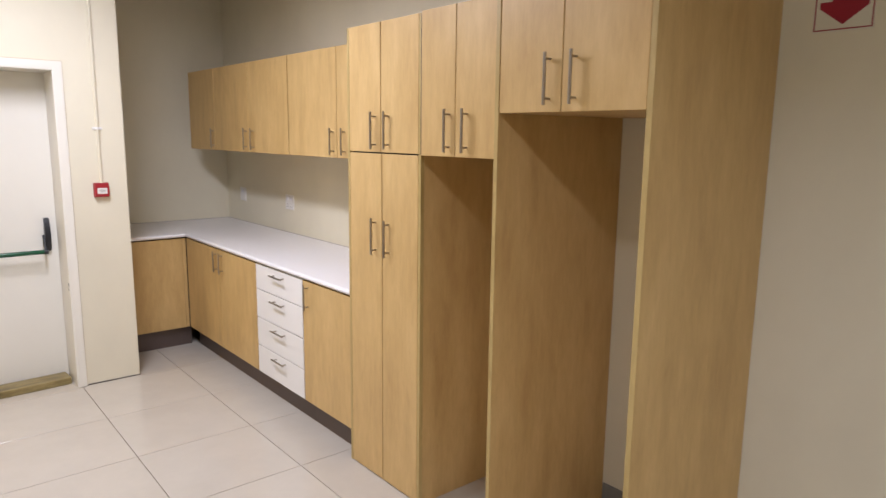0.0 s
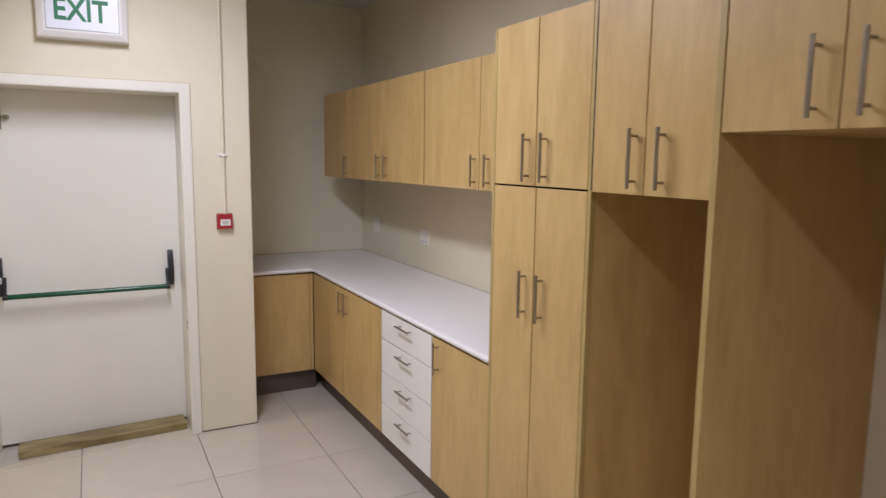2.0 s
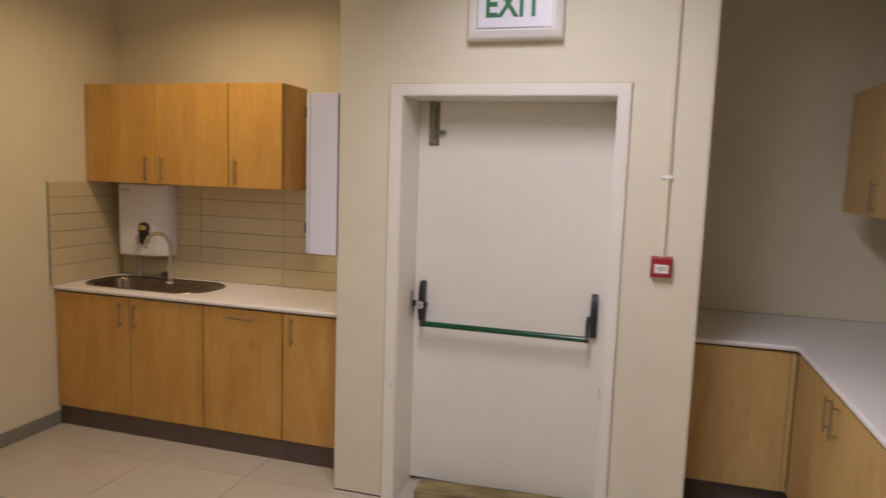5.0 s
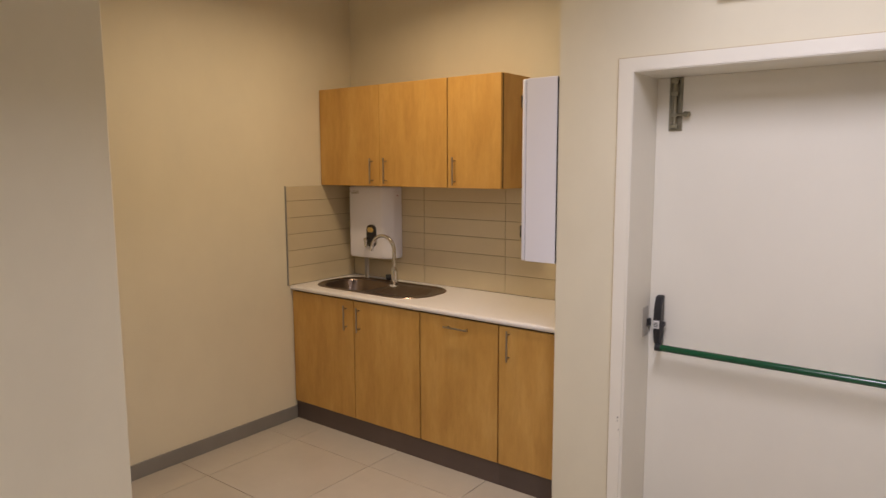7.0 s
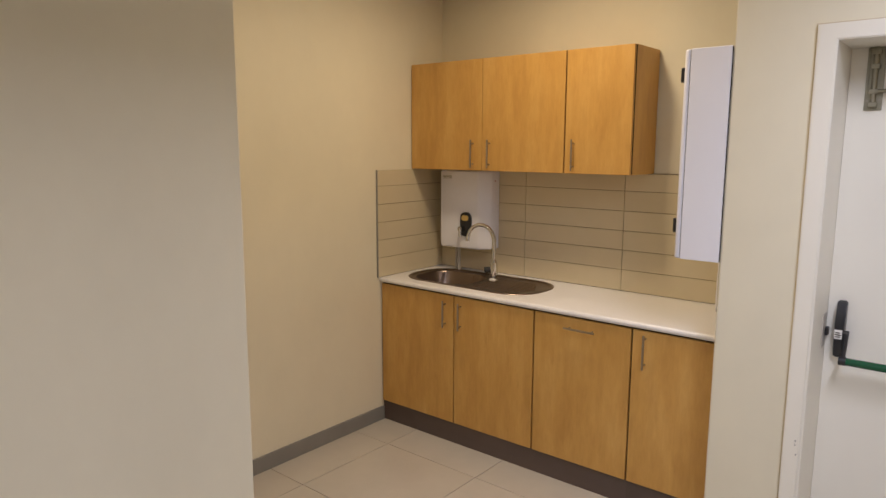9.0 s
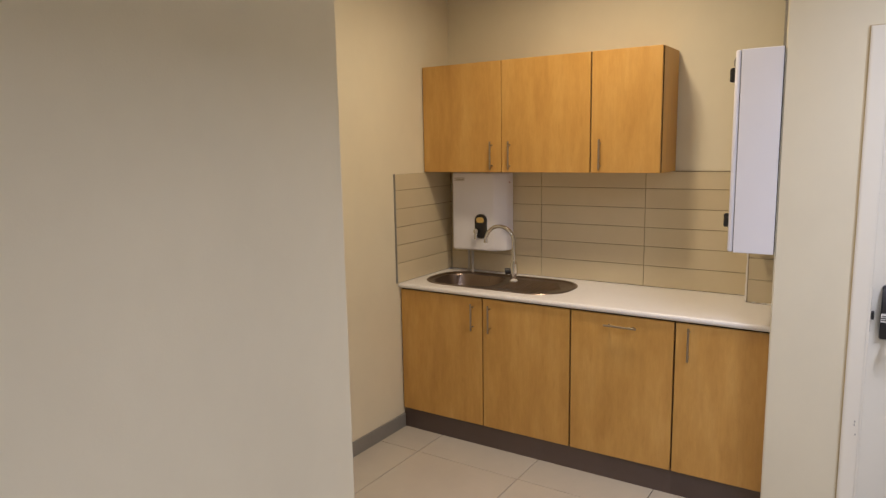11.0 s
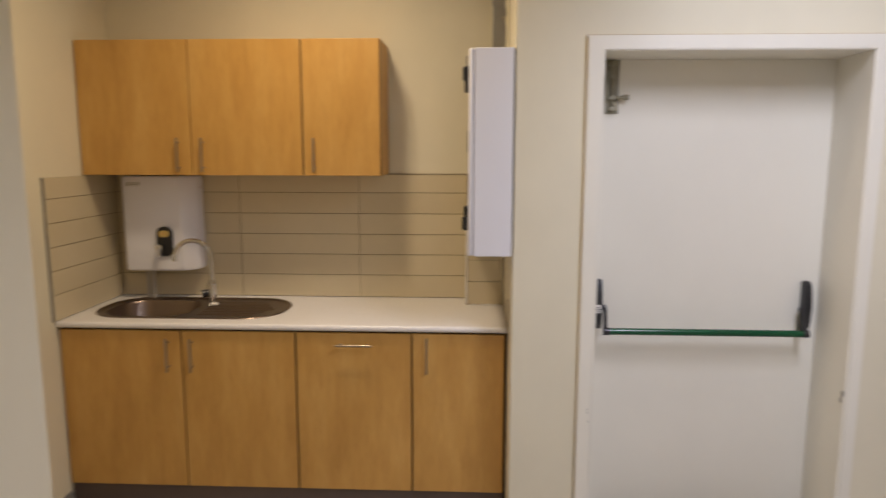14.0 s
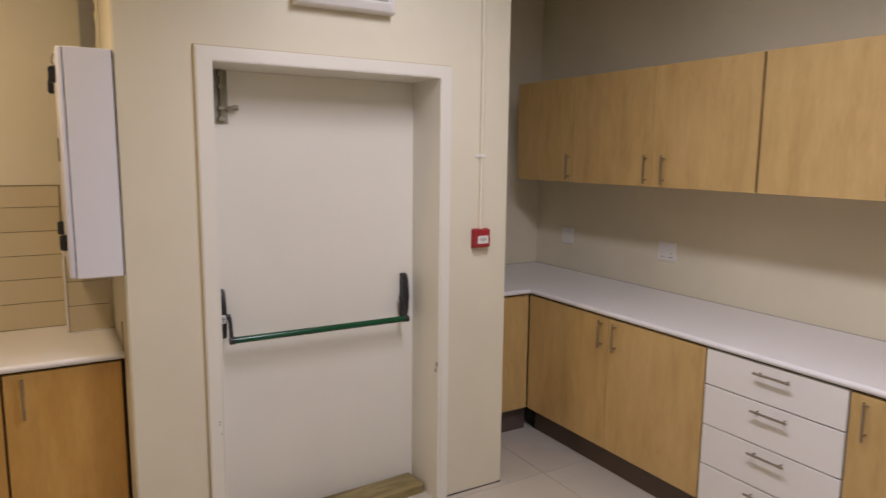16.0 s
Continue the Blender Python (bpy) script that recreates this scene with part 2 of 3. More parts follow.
floor = structure("floor", boxed(W - 0.15, E + 0.15, S - 0.15, N + 0.15, -0.12, -0.006), GROUT, "cream polished porcelain tiled floor", "floor")
structure("ceiling", boxed(W - 0.15, E + 0.15, S - 0.15, N + 0.15, CEILING, CEILING + 0.12), CEILPAINT, "pale suspended board ceiling", "ceiling")
structure("wall_east", boxed(E, E + 0.15, S - 0.15, N + 0.15, -0.006, CEILING), WALL, "cream painted plaster wall", "wall")
structure("wall_north", boxed(PX1, E, N, N + 0.15, -0.006, CEILING), WALL, "cream painted plaster wall", "wall")
structure("wall_south", boxed(W - 0.15, E, S - 0.15, S, -0.006, CEILING), WALL, "cream painted plaster wall", "wall")
structure("wall_west", boxed(W - 0.15, W, NY, N + 0.15, -0.006, CEILING), WALL, "cream painted wall of the sink alcove", "wall")
structure("wall_west_near", boxed(W - 0.15, NX, S, NY, -0.006, CEILING, bevel=0.004), WALL, "cream painted plaster wall with a square corner", "wall")
structure("wall_alcove", boxed(W, PX0, BACK, N + 0.15, -0.006, CEILING), WALL, "cream painted wall above the tiled splashback", "wall")
bm = bmesh.new()
add_profile(bm, [(PX0, -0.006), (OX0, -0.006), (OX0, OZ), (OX1, OZ), (OX1, -0.006), (PX1, -0.006), (PX1, CEILING), (PX0, CEILING)], "y", PY, LEAF + 0.06)
bmesh.ops.bevel(bm, geom=[e for e in bm.edges if all(abs(v.co.y - PY) < 1e-4 for v in e.verts) and all(min(abs(v.co.x - PX0), abs(v.co.x - PX1)) < 1e-4 for v in e.verts)], offset=0.006, segments=3, affect="EDGES")
add_box(bm, PX0, PX1, LEAF + 0.06, N + 0.15, -0.006, CEILING)
structure("wall_pier", bm, WALL, "cream painted pier around the fire door", "wall")

# shadow trim round the ceiling
bm = bmesh.new()
for d in ((E - 0.022, E, S, N), (PX1, E - 0.022, N - 0.022, N), (PX1, PX1 + 0.022, PY, N - 0.022), (PX0, PX1, PY - 0.022, PY)):
    add_box(bm, *d, CEILING - 0.006, CEILING - 0.001)
for d in ((E - 0.025, E - 0.022, S, N), (PX1 + 0.022, E - 0.025, N - 0.025, N - 0.022), (PX1 + 0.022, PX1 + 0.025, PY, N - 0.025)):
    add_box(bm, *d, CEILING - 0.012, CEILING - 0.001)
structure("trim", bm, CEILPAINT, "painted metal ceiling angle trim", "trim")
bm = bmesh.new()
for x in (1.72, 2.32):
    add_box(bm, x - 0.012, x + 0.012, S, N - 0.025, CEILING - 0.004, CEILING - 0.001)
structure("trim_grid", bm, CEILPAINT, "painted metal ceiling grid bar", "trim")

# grimy joint at the foot of the pier
bm = bmesh.new()
for x0, x1 in ((PX0 + 0.004, AX0 - 0.002), (AX1 + 0.002, PX1 - 0.004)):
    add_box(bm, x0, x1, PY - 0.0015, PY + 0.002, 0.0, 0.006)
add_box(bm, PX1 - 0.002, PX1 + 0.0015, PY + 0.004, 5.60, 0.0, 0.006)
structure("trim_foot", bm, DARK, "dark grimy joint at the foot of the pier", "trim")

# skirtings
structure("baseboard_west", boxed(W, W + 0.012, NY, 5.36, 0.0, 0.085, bevel=0.002), SKIRT, "grey painted skirting board", "baseboard")
structure("baseboard_east", boxed(E - 0.012, E, 1.50, 2.10, 0.0, 0.10, bevel=0.002), SKIRT, "grey skirting behind the empty bay", "baseboard")
structure("baseboard_bay", boxed(E - 0.012, E, 2.13, 2.61, 0.0, 0.10, bevel=0.002), SKIRT, "grey skirting behind the empty bay", "baseboard")

# ceiling fittings, out of view: three long ones with deep side blades added to shape the light, one small square one
for x, y, sx, sy, *_rest in LAMPS:
    long = sy > 1
    f = thing("ceiling_light", x, y, CEILING, "long white louvred ceiling light placed out of view, lit" if long else "small square ceiling downlight, lit", "ceiling light", "ceiling lights")
    gx, gy, drop = (0.19, sy / 2 + 0.06, 0.165) if long else (sx / 2 + 0.02, sy / 2 + 0.02, 0.034)
    for u in (-1, 1):
        # One blade kept shallow only to let light reach the upper recess walls.
        low = 0.060 if u > 0 and y > 3 and long else drop
        part("side_blade", boxed(x + u * gx - 0.004, x + u * gx + 0.004, y - gy, y + gy, CEILING - low, CEILING - 0.001), LOUVRE, f)
        part("end_plate", boxed(x - gx + 0.004, x + gx - 0.004, y + u * gy - 0.004, y + u * gy + 0.004, CEILING - 0.036, CEILING - 0.001), LOUVRE, f)
    part("diffuser", boxed(x - sx * 0.5, x + sx * 0.5, y - sy * 0.5, y + sy * 0.5, CEILING - 0.022, CEILING - 0.002), LAMPGLASS, f, "glowing diffuser")

# ---------------------------------------------------------------- fire door
door = thing("door_1", 0.82, LEAF, 0, "white painted fire exit door, closed, with green push bar", "door", kind="structure")
part("door_leaf", boxed(OX0 + 0.0105, OX1 - 0.0105, LEAF, LEAF + 0.05, 0.020, OZ - 0.0105, bevel=0.001), DOORWHITE, door)
part("door_gap", boxed(OX0, OX1, LEAF + 0.045, LEAF + 0.058, -0.004, OZ - 0.001), DARK, door, "dark gap round the door leaf")
bm = bmesh.new()
add_profile(bm, [(AX0, 0.0), (OX0, 0.0), (OX0, OZ), (OX1, OZ), (OX1, 0.0), (AX1, 0.0), (AX1, AZ), (AX0, AZ)], "y", PY - 0.018, PY)
bmesh.ops.bevel(bm, geom=[e for e in bm.edges if all(abs(v.co.y - PY + 0.018) < 1e-4 for v in e.verts)], offset=0.005, segments=2, affect="EDGES")
part("door_frame", bm, DOORWHITE, door, "white architrave")
bm = bmesh.new()
add_box(bm, OX0, OX0 + 0.010, PY - 0.015, LEAF + 0.04, 0, OZ, 0.002)
add_box(bm, OX1 - 0.010, OX1, PY - 0.015, LEAF + 0.04, 0, OZ, 0.002)
add_box(bm, OX0 + 0.010, OX1 - 0.010, PY - 0.015, LEAF + 0.04, OZ - 0.010, OZ, 0.002)
part("door_lining", bm, DOORWHITE, door, "white door lining, scuffed")
for x0, x1, y0, y1, z in ((0.294, 0.298, 5.1312, 5.1322, 0.617), (0.294, 0.297, 5.1312, 5.1322, 0.603), (0.299, 0.302, 5.1312, 5.1322, 0.565), (1.3115, 1.3145, 5.138, 5.150, 0.690), (1.3122, 1.3145, 5.152, 5.158, 0.660)):
    part("scuff", boxed(x0, x1, y0, y1, z - 0.004, z + (0.018 if x0 > 1 else 0.003)), SKIRT, door, "small dark scuff")
bm = boxed(AX0 - 0.005, AX0 - 0.0005, PY - 0.007, PY - 0.0002, 0.004, AZ)
add_box(bm, AX1 + 0.0005, AX1 + 0.0035, PY - 0.006, PY - 0.0002, 0.004, AZ)
add_box(bm, AX0 - 0.005, AX1 + 0.0035, PY - 0.005, PY - 0.0002, AZ + 0.0005, AZ + 0.0035)
part("caulk", bm, YELLOWED, door, "yellowed bead of filler round the architrave")
bar = part("push_bar", add_rod(bmesh.new(), (0.392, 5.308, 0.898), (1.236, 5.308, 0.898), 0.0145, n=18), GREEN, door, "dark green tubular push bar", True)
for x, s in ((0.370, 1), (1.256, -1)):
    bm = bmesh.new()
    add_profile(bm, [(LEAF, 0.890), (LEAF - 0.030, 0.893), (LEAF - 0.044, 0.925), (LEAF - 0.048, 1.000), (LEAF - 0.042, 1.070), (LEAF - 0.030, 1.102), (LEAF - 0.016, 1.110), (LEAF, 1.110)], "x", x - 0.016, x + 0.016)
    bmesh.ops.bevel(bm, geom=bm.edges[:], offset=0.004, segments=2, affect="EDGES")
    part("bar_housing", bm, BLACK, bar, "black plastic bar housing", True)
    bm = bmesh.new()
    add_tube(bm, [(x + s * 0.024, 5.362, 0.992), (x + s * 0.026, 5.344, 0.985), (x + s * 0.026, 5.334, 0.955), (x + s * 0.025, 5.324, 0.920), (x + s * 0.024, 5.310, 0.890)], 0.0085, 10)
    add_rod(bm, (x + s * 0.010, 5.362, 0.990), (x + s * 0.032, 5.362, 0.990), 0.012, n=12)
    add_rod(bm, (x + s * 0.014, 5.308, 0.898), (x + s * 0.038, 5.308, 0.898), 0.0165, n=14)
    part("bar_arm", bm, BLACK, bar, "black lever arm", True)
sticker = part("bar_sticker", boxed(0.3555, 0.381, LEAF - 0.0500, LEAF - 0.0470, 0.968, 1.003), TRIMPLASTIC, bar, "small white sticker")
bm = bmesh.new()
for z, w in ((0.976, 0.018), (0.984, 0.022), (0.992, 0.014)):
    add_box(bm, 0.367 - w / 2, 0.367 + w / 2, LEAF - 0.0506, LEAF - 0.0498, z - 0.0022, z + 0.0022)
part("print", bm, DARK, sticker, "unreadable black print")
part("strike_plate", boxed(OX0 + 0.010, OX0 + 0.0125, LEAF - 0.085, LEAF - 0.020, 0.93, 1.06, bevel=0.001), PIPE, door, "worn metal strike plate")
part("strike_latch", boxed(OX0 + 0.0125, OX0 + 0.024, LEAF - 0.040, LEAF - 0.012, 0.972, 1.004, bevel=0.003), BLACK, door, "black latch keeper")
bm = bmesh.new()
add_box(bm, 0.373, 0.429, LEAF - 0.004, LEAF, 1.815, OZ - 0.011, 0.001)
for u in (0.3785, 0.4235):
    add_box(bm, u - 0.0035, u + 0.0035, LEAF - 0.010, LEAF - 0.004, 1.875, OZ - 0.012, 0.001)
for z in (1.826, 1.872, 1.960, 2.010):
    add_box(bm, 0.386, 0.416, LEAF - 0.024, LEAF - 0.004, z, z + 0.018, 0.003)
bolt = part("door_bolt", bm, BRASS, door, "dull tarnished metal tower bolt")
bm = bmesh.new()
add_rod(bm, (0.401, LEAF - 0.014, 1.83), (0.401, LEAF - 0.014, OZ - 0.012), 0.0095, n=16)
add_rod(bm, (0.401, LEAF - 0.016, 1.882), (0.452, LEAF - 0.028, 1.882), 0.0065)
add_rod(bm, (0.445, LEAF - 0.026, 1.882), (0.467, LEAF - 0.031, 1.882), 0.0125, 0.010, 16)
part("sliding_bolt", bm, BRASS, bolt, "", True)
for x, z in ((0.382, 1.850), (0.420, 1.850)):
    part("screw", add_rod(bmesh.new(), (x, LEAF - 0.0055, z), (x, LEAF - 0.003, z), 0.0042, n=10), STEEL, bolt)

# timber lying in front of the door
bm = bmesh.new()
add_box(bm, -0.445, 0.445, -0.076, 0.076, 0, 0.045, 0.004)
bmesh.ops.subdivide_edges(bm, edges=[e for e in bm.edges if abs(e.verts[0].co.x - e.verts[1].co.x) > 0.5], cuts=14)
for v in bm.verts:
    p = noise.noise_vector(Vector((v.co.x * 7, v.co.y * 9, v.co.z * 9)))
    v.co += Vector((0.001 * p.x, 0.0022 * p.y, 0.0016 * p.z if v.co.z > 0.01 else 0))
beam = tagged(mesh_object("timber_beam", bm, BEAM), "weathered greenish treated timber beam lying on the floor against the door", "timber")
beam.location, beam.rotation_euler = (0.854, 5.292, 0.0005), (0, 0, radians(3.3))

# ---------------------------------------------------------------- exit sign, call point, arrow sign
sign = thing("exit_sign", 0.854, PY, 2.281, "white framed illuminated sign with green EXIT lettering", "exit sign")
SX0, SX1, SZ0, SZ1 = 0.638, 1.068, 2.281, 2.563
bm = bmesh.new()
loops = [[(x, y, z) for x, z in ((SX0 + o, SZ0 + o), (SX1 - o, SZ0 + o), (SX1 - o, SZ1 - o), (SX0 + o, SZ1 - o))] for y, o in ((PY, 0), (PY - 0.050, 0), (PY - 0.060, 0.007), (PY - 0.074, 0.034), (PY - 0.074, 0.041), (PY - 0.064, 0.045))]
rings = add_loops(bm, loops)
bm.faces.new(rings[0][::-1]), bm.faces.new(rings[-1])
part("sign_frame", bm, TRIMPLASTIC, sign, "white bevelled plastic frame")
part("sign_panel", boxed(SX0 + 0.050, SX1 - 0.050, PY - 0.0675, PY - 0.0635, SZ0 + 0.050, SZ1 - 0.050), ENAMEL, sign, "white panel")
bm = bmesh.new()
for d in ((SX0 + 0.044, SX1 - 0.044, SZ0 + 0.0455, SZ0 + 0.0485), (SX0 + 0.044, SX1 - 0.044, SZ1 - 0.0485, SZ1 - 0.0455), (SX0 + 0.044, SX0 + 0.047, SZ0 + 0.0485, SZ1 - 0.0485), (SX1 - 0.047, SX1 - 0.044, SZ0 + 0.0485, SZ1 - 0.0485)):
    add_box(bm, d[0], d[1], PY - 0.0672, PY - 0.0638, d[2], d[3])
part("panel_edge", bm, GALV, sign, "thin grey line round the panel")


def lettering(text, size, mat, parent, m, width=0.0):
    cu = bpy.data.curves.new("lettering", "FONT")
    cu.body, cu.size, cu.extrude, cu.align_x, cu.offset = text, size, 0.0006, "CENTER", 0.0035
    tmp = bpy.data.objects.new("lettering", cu)
    me = bpy.data.meshes.new_from_object(tmp)
    bpy.data.objects.remove(tmp)
    wide = max(v.co.x for v in me.vertices) - min(v.co.x for v in me.vertices)
    fit_x = width / wide if width else 1.0
    me.transform(m @ Matrix.Diagonal((fit_x, 1, 1, 1)))
    me.materials.append(mat)
    ob = new("lettering", me)
    ob.parent = parent
    ob.matrix_parent_inverse = Matrix.Translation(-parent.location)
    return tagged(ob, "green capital letters EXIT")


lettering("EXIT", 0.155, GREENINK, sign, pose(0.845, PY - 0.0682, 2.377, 90, 0, 0), 0.252)

call = thing("fire_call_point", 1.546, PY, 1.25, "red plastic fire alarm call point with white label", "call point")
part("case", boxed(1.500, 1.592, PY - 0.012, PY, 1.252, 1.345, bevel=0.004), RED, call)
part("front_cover", boxed(1.503, 1.589, PY - 0.036, PY - 0.012, 1.255, 1.342, bevel=0.005), RED, call)
part("label_plate", boxed(1.517, 1.575, PY - 0.039, PY - 0.0355, 1.274, 1.312, bevel=0.001), TRIMPLASTIC, call, "white label")
bm = bmesh.new()
for dx, z, w in ((0, 1.3005, 0.034), (0, 1.294, 0.040), (0, 1.2875, 0.026)):
    add_box(bm, 1.546 - w / 2, 1.546 + w / 2, PY - 0.0396, PY - 0.0388, z - 0.0014, z + 0.0014)
part("print", bm, SKIRT, call, "unreadable grey print")
conduit = thing("conduit", 1.548, PY, 1.345, "thin cream painted surface conduit down to the call point", "conduit")
part("tube", add_rod(bmesh.new(), (1.548, PY - 0.011, 1.343), (1.548, PY - 0.011, CEILING - 0.012), 0.010), WALL, conduit, "", True)
bm = bmesh.new()
add_box(bm, 1.519, 1.577, PY - 0.004, PY, 1.683, 1.700, 0.001)
add_box(bm, 1.535, 1.561, PY - 0.0235, PY - 0.004, 1.683, 1.700, 0.003)
clip = part("saddle_clip", bm, TRIMPLASTIC, conduit, "white saddle clip")
for x in (1.524, 1.572):
    part("screw", add_rod(bmesh.new(), (x, PY - 0.010, 1.6915), (x, PY - 0.003, 1.6915), 0.004, n=10), TRIMPLASTIC, clip)

arrow = thing("arrow_sign", E, 1.285, 2.03, "cream wall sign with red border and red downward arrow", "sign")
part("sign_plate", boxed(E - 0.003, E, 1.193, 1.377, 2.022, 2.230), PLATE, arrow)
bm = bmesh.new()
for d in ((1.197, 1.373, 2.028, 2.032), (1.197, 1.373, 2.220, 2.224), (1.197, 1.201, 2.032, 2.220), (1.369, 1.373, 2.032, 2.220)):
    add_box(bm, E - 0.0038, E - 0.003, *d)
part("border", bm, REDINK, arrow, "thin red border line")
bm = bmesh.new()
add_profile(bm, [(1.212, 2.098), (1.285, 2.044), (1.358, 2.098), (1.358, 2.118), (1.322, 2.118), (1.322, 2.205), (1.248, 2.205), (1.248, 2.118), (1.212, 2.118)], "x", E - 0.0042, E - 0.003)
part("arrow", bm, REDINK, arrow, "red arrow pointing down")


# ---------------------------------------------------------------- right-hand cabinets
BASE = "maple laminate base cabinet under the white worktop"
RF, RT, RB = 2.225, 0.862, 0.152


def base_cabinet(name, face, front, u0, u1, back, plinth, label, zb, body_z1=0.868, mat=WOOD):
    u0, u1 = sorted((u0, u1))
    at = place(face, front, (u0 + u1) / 2, (back - front) / 2, 0)
    c = thing(name, *at, label, "cabinet", "base cabinets")
    part("body", front_box(face, front, u0, u1, 0.021, back - front, zb - 0.004, body_z1), mat, c)
    # Added dark sheet: paints the shade seen in the gaps between fronts.
    part("carcass_edge", front_box(face, front, u0 + 0.001, u1 - 0.001, 0.0185, 0.0208, zb + 0.002, 0.8695), DARK, c, "dark sheet behind the doors, painted shade for the gaps")
    part("plinth", front_box(face, front, u0 - 0.0012, u1 + 0.0012, plinth, plinth + 0.016, 0.0, zb - 0.005, 0.0), PLINTH, c, "dark brown plinth")
    return c


c = base_cabinet("base_cabinet", "y", 5.606, PX1 + 0.002, 2.243, N - 0.002, 0.045, "maple laminate corner base cabinet with a blank front", RB)
cabinet_door(c, "y", 5.606, PX1 + 0.004, 2.195, RB, RT, name="front_panel")
cabinet_door(c, "y", 5.609, 2.198, 2.222, RB, RT, name="filler")
c = base_cabinet("base_cabinet", "x", RF, 4.337, 5.603, E - 0.002, 0.070, "maple laminate base cabinet with two doors under the white worktop", RB)
d = cabinet_door(c, "x", RF, 4.942, 5.600, RB, RT)
bar_handle(d, "x", RF, 4.985, 0.772, 0.148)
d = cabinet_door(c, "x", RF, 4.340, 4.938, RB, RT)
bar_handle(d, "x", RF, 4.885, 0.772, 0.148)
c = base_cabinet("drawer_cabinet", "x", RF, 3.716, 4.334, E - 0.002, 0.070, "base cabinet with four off-white drawer fronts", RB)
for z0, z1 in ((0.7035, RT), (0.5180, 0.698), (0.3340, 0.5125), (RB, 0.3285)):
    d = cabinet_door(c, "x", RF, 3.719, 4.331, z0, z1, DRAWERWHITE, "drawer_front", "off-white drawer front")
    bar_handle(d, "x", RF, 4.008, 0.824 - (RT - z1) * 0.99, 0.160, False)
c = base_cabinet("base_cabinet", "x", RF, 3.196, 3.713, E - 0.002, 0.070, "maple laminate base cabinet with one door beside the drawers", RB)
d = cabinet_door(c, "x", RF, 3.198, 3.710, RB, RT)
bar_handle(d, "x", RF, 3.650, 0.772, 0.148)

# worktop, an L with rolled front edges
bm = bmesh.new()
ZT0, ZT1 = 0.872, 0.900
NOSE = [(0, ZT0), (0, ZT1)] + [(-0.014 * math.sin(a) , ZT0 + 0.014 + 0.014 * math.cos(a)) for a in [math.pi * k / 10 for k in range(1, 10)]]
worktop = thing("worktop", 2.56, 4.8, ZT0, "white speckled laminate L-shaped worktop with rolled edge", "worktop")
add_box(bm, 2.226, E - 0.001, 3.195, N - 0.001, ZT0, ZT1)
part("long_slab", bm, TOP, worktop)
part("corner_slab", boxed(PX1 + 0.001, 2.226, 5.598, N - 0.001, ZT0, ZT1), TOP, worktop)
part("front_edge", add_profile(bmesh.new(), [(2.226 + u, z) for u, z in NOSE], "y", 3.195, 5.598), TOP, worktop, "rolled front edge", True)
part("front_edge", add_profile(bmesh.new(), [(5.598 + u, z) for u, z in NOSE], "x", PX1 + 0.001, 2.226), TOP, worktop, "rolled front edge", True)
tagged(mesh_object("sealant", add_box(bmesh.new(), E - 0.006, E - 0.001, 3.2, N - 0.001, ZT1, ZT1 + 0.004), PIPE), "grey sealant line along the worktop", "sealant", kind="structure")

tagged(mesh_object("sealant", add_box(bmesh.new(), PX1 + 0.002, E - 0.007, N - 0.006, N - 0.001, ZT1, ZT1 + 0.004), PIPE), "grey sealant line along the worktop", "sealant", kind="structure")

# wall cabinets
UF, UB, UT = 2.475, 1.540, 2.157
WALLCAB = "maple laminate wall cabinet above the white worktop"
for u0, u1, doors in ((3.193, 4.326, ((3.196, 3.731, 3.645), (3.736, 4.321, 3.770))), (4.332, 5.556, ((4.335, 4.939, 4.852), (4.943, 5.552, 4.968))), (5.558, 6.100, ((5.560, 6.098, 5.580),))):
    c = thing("wall_cabinet", (UF + E) / 2, (u0 + u1) / 2, UB, WALLCAB + (" with two doors" if len(doors) == 2 else " with one door"), "cabinet", "wall cabinets")
    part("body", front_box("x", UF, u0, u1, 0.021, E - 0.002 - UF, UB, UT), WOOD, c)
    # Shade of the door gaps, painted as a thin dark sheet.
    part("carcass_edge", front_box("x", UF, u0 + 0.001, u1 - 0.001, 0.0185, 0.0208, UB + 0.002, UT - 0.002), DARK, c, "dark sheet behind the doors, painted shade for the gaps")
    for a, b, h in doors:
        d = cabinet_door(c, "x", UF, a, b, UB, UT)
        bar_handle(d, "x", UF, h, 1.632, 0.150)

# tall cabinet and the two open bays with bridging cabinets
c = thing("tall_cabinet", 2.55, 2.90, 0, "tall maple laminate larder cabinet with four doors", "cabinet", "tall cabinets")
TF = 2.212
part("body", boxed(TF + 0.020, E - 0.002, 2.612, 3.189, 0.001, 2.165), WOOD, c)
# Dark sheet added so the gaps between the tall doors look shaded.
part("carcass_edge", boxed(TF + 0.0185, TF + 0.0198, 2.630, 3.172, 0.008, 2.163), DARK, c, "dark sheet behind the doors, painted shade for the gaps")
for u0, u1 in ((2.612, 2.629), (3.173, 3.189)):
    part("edge_band", boxed(TF, TF + 0.0195, u0, u1, 0.001, 2.165, bevel=0.001), EDGE, c, "yellowish edge band")
for u0, u1, h in ((2.904, 3.1705, 2.952), (2.6315, 2.8985, 2.848)):
    d = cabinet_door(c, "x", TF, u0 + (0.008 if u0 > 2.9 else 0), u1 + (0.008 if u0 < 2.9 else 0), 1.5960, 2.165)
    bar_handle(d, "x", TF, h, 1.693, 0.166, r=0.0056)
    d = cabinet_door(c, "x", TF, u0, u1, 0.006, 1.5895)
    bar_handle(d, "x", TF, h, 1.207, 0.170, r=0.0056)
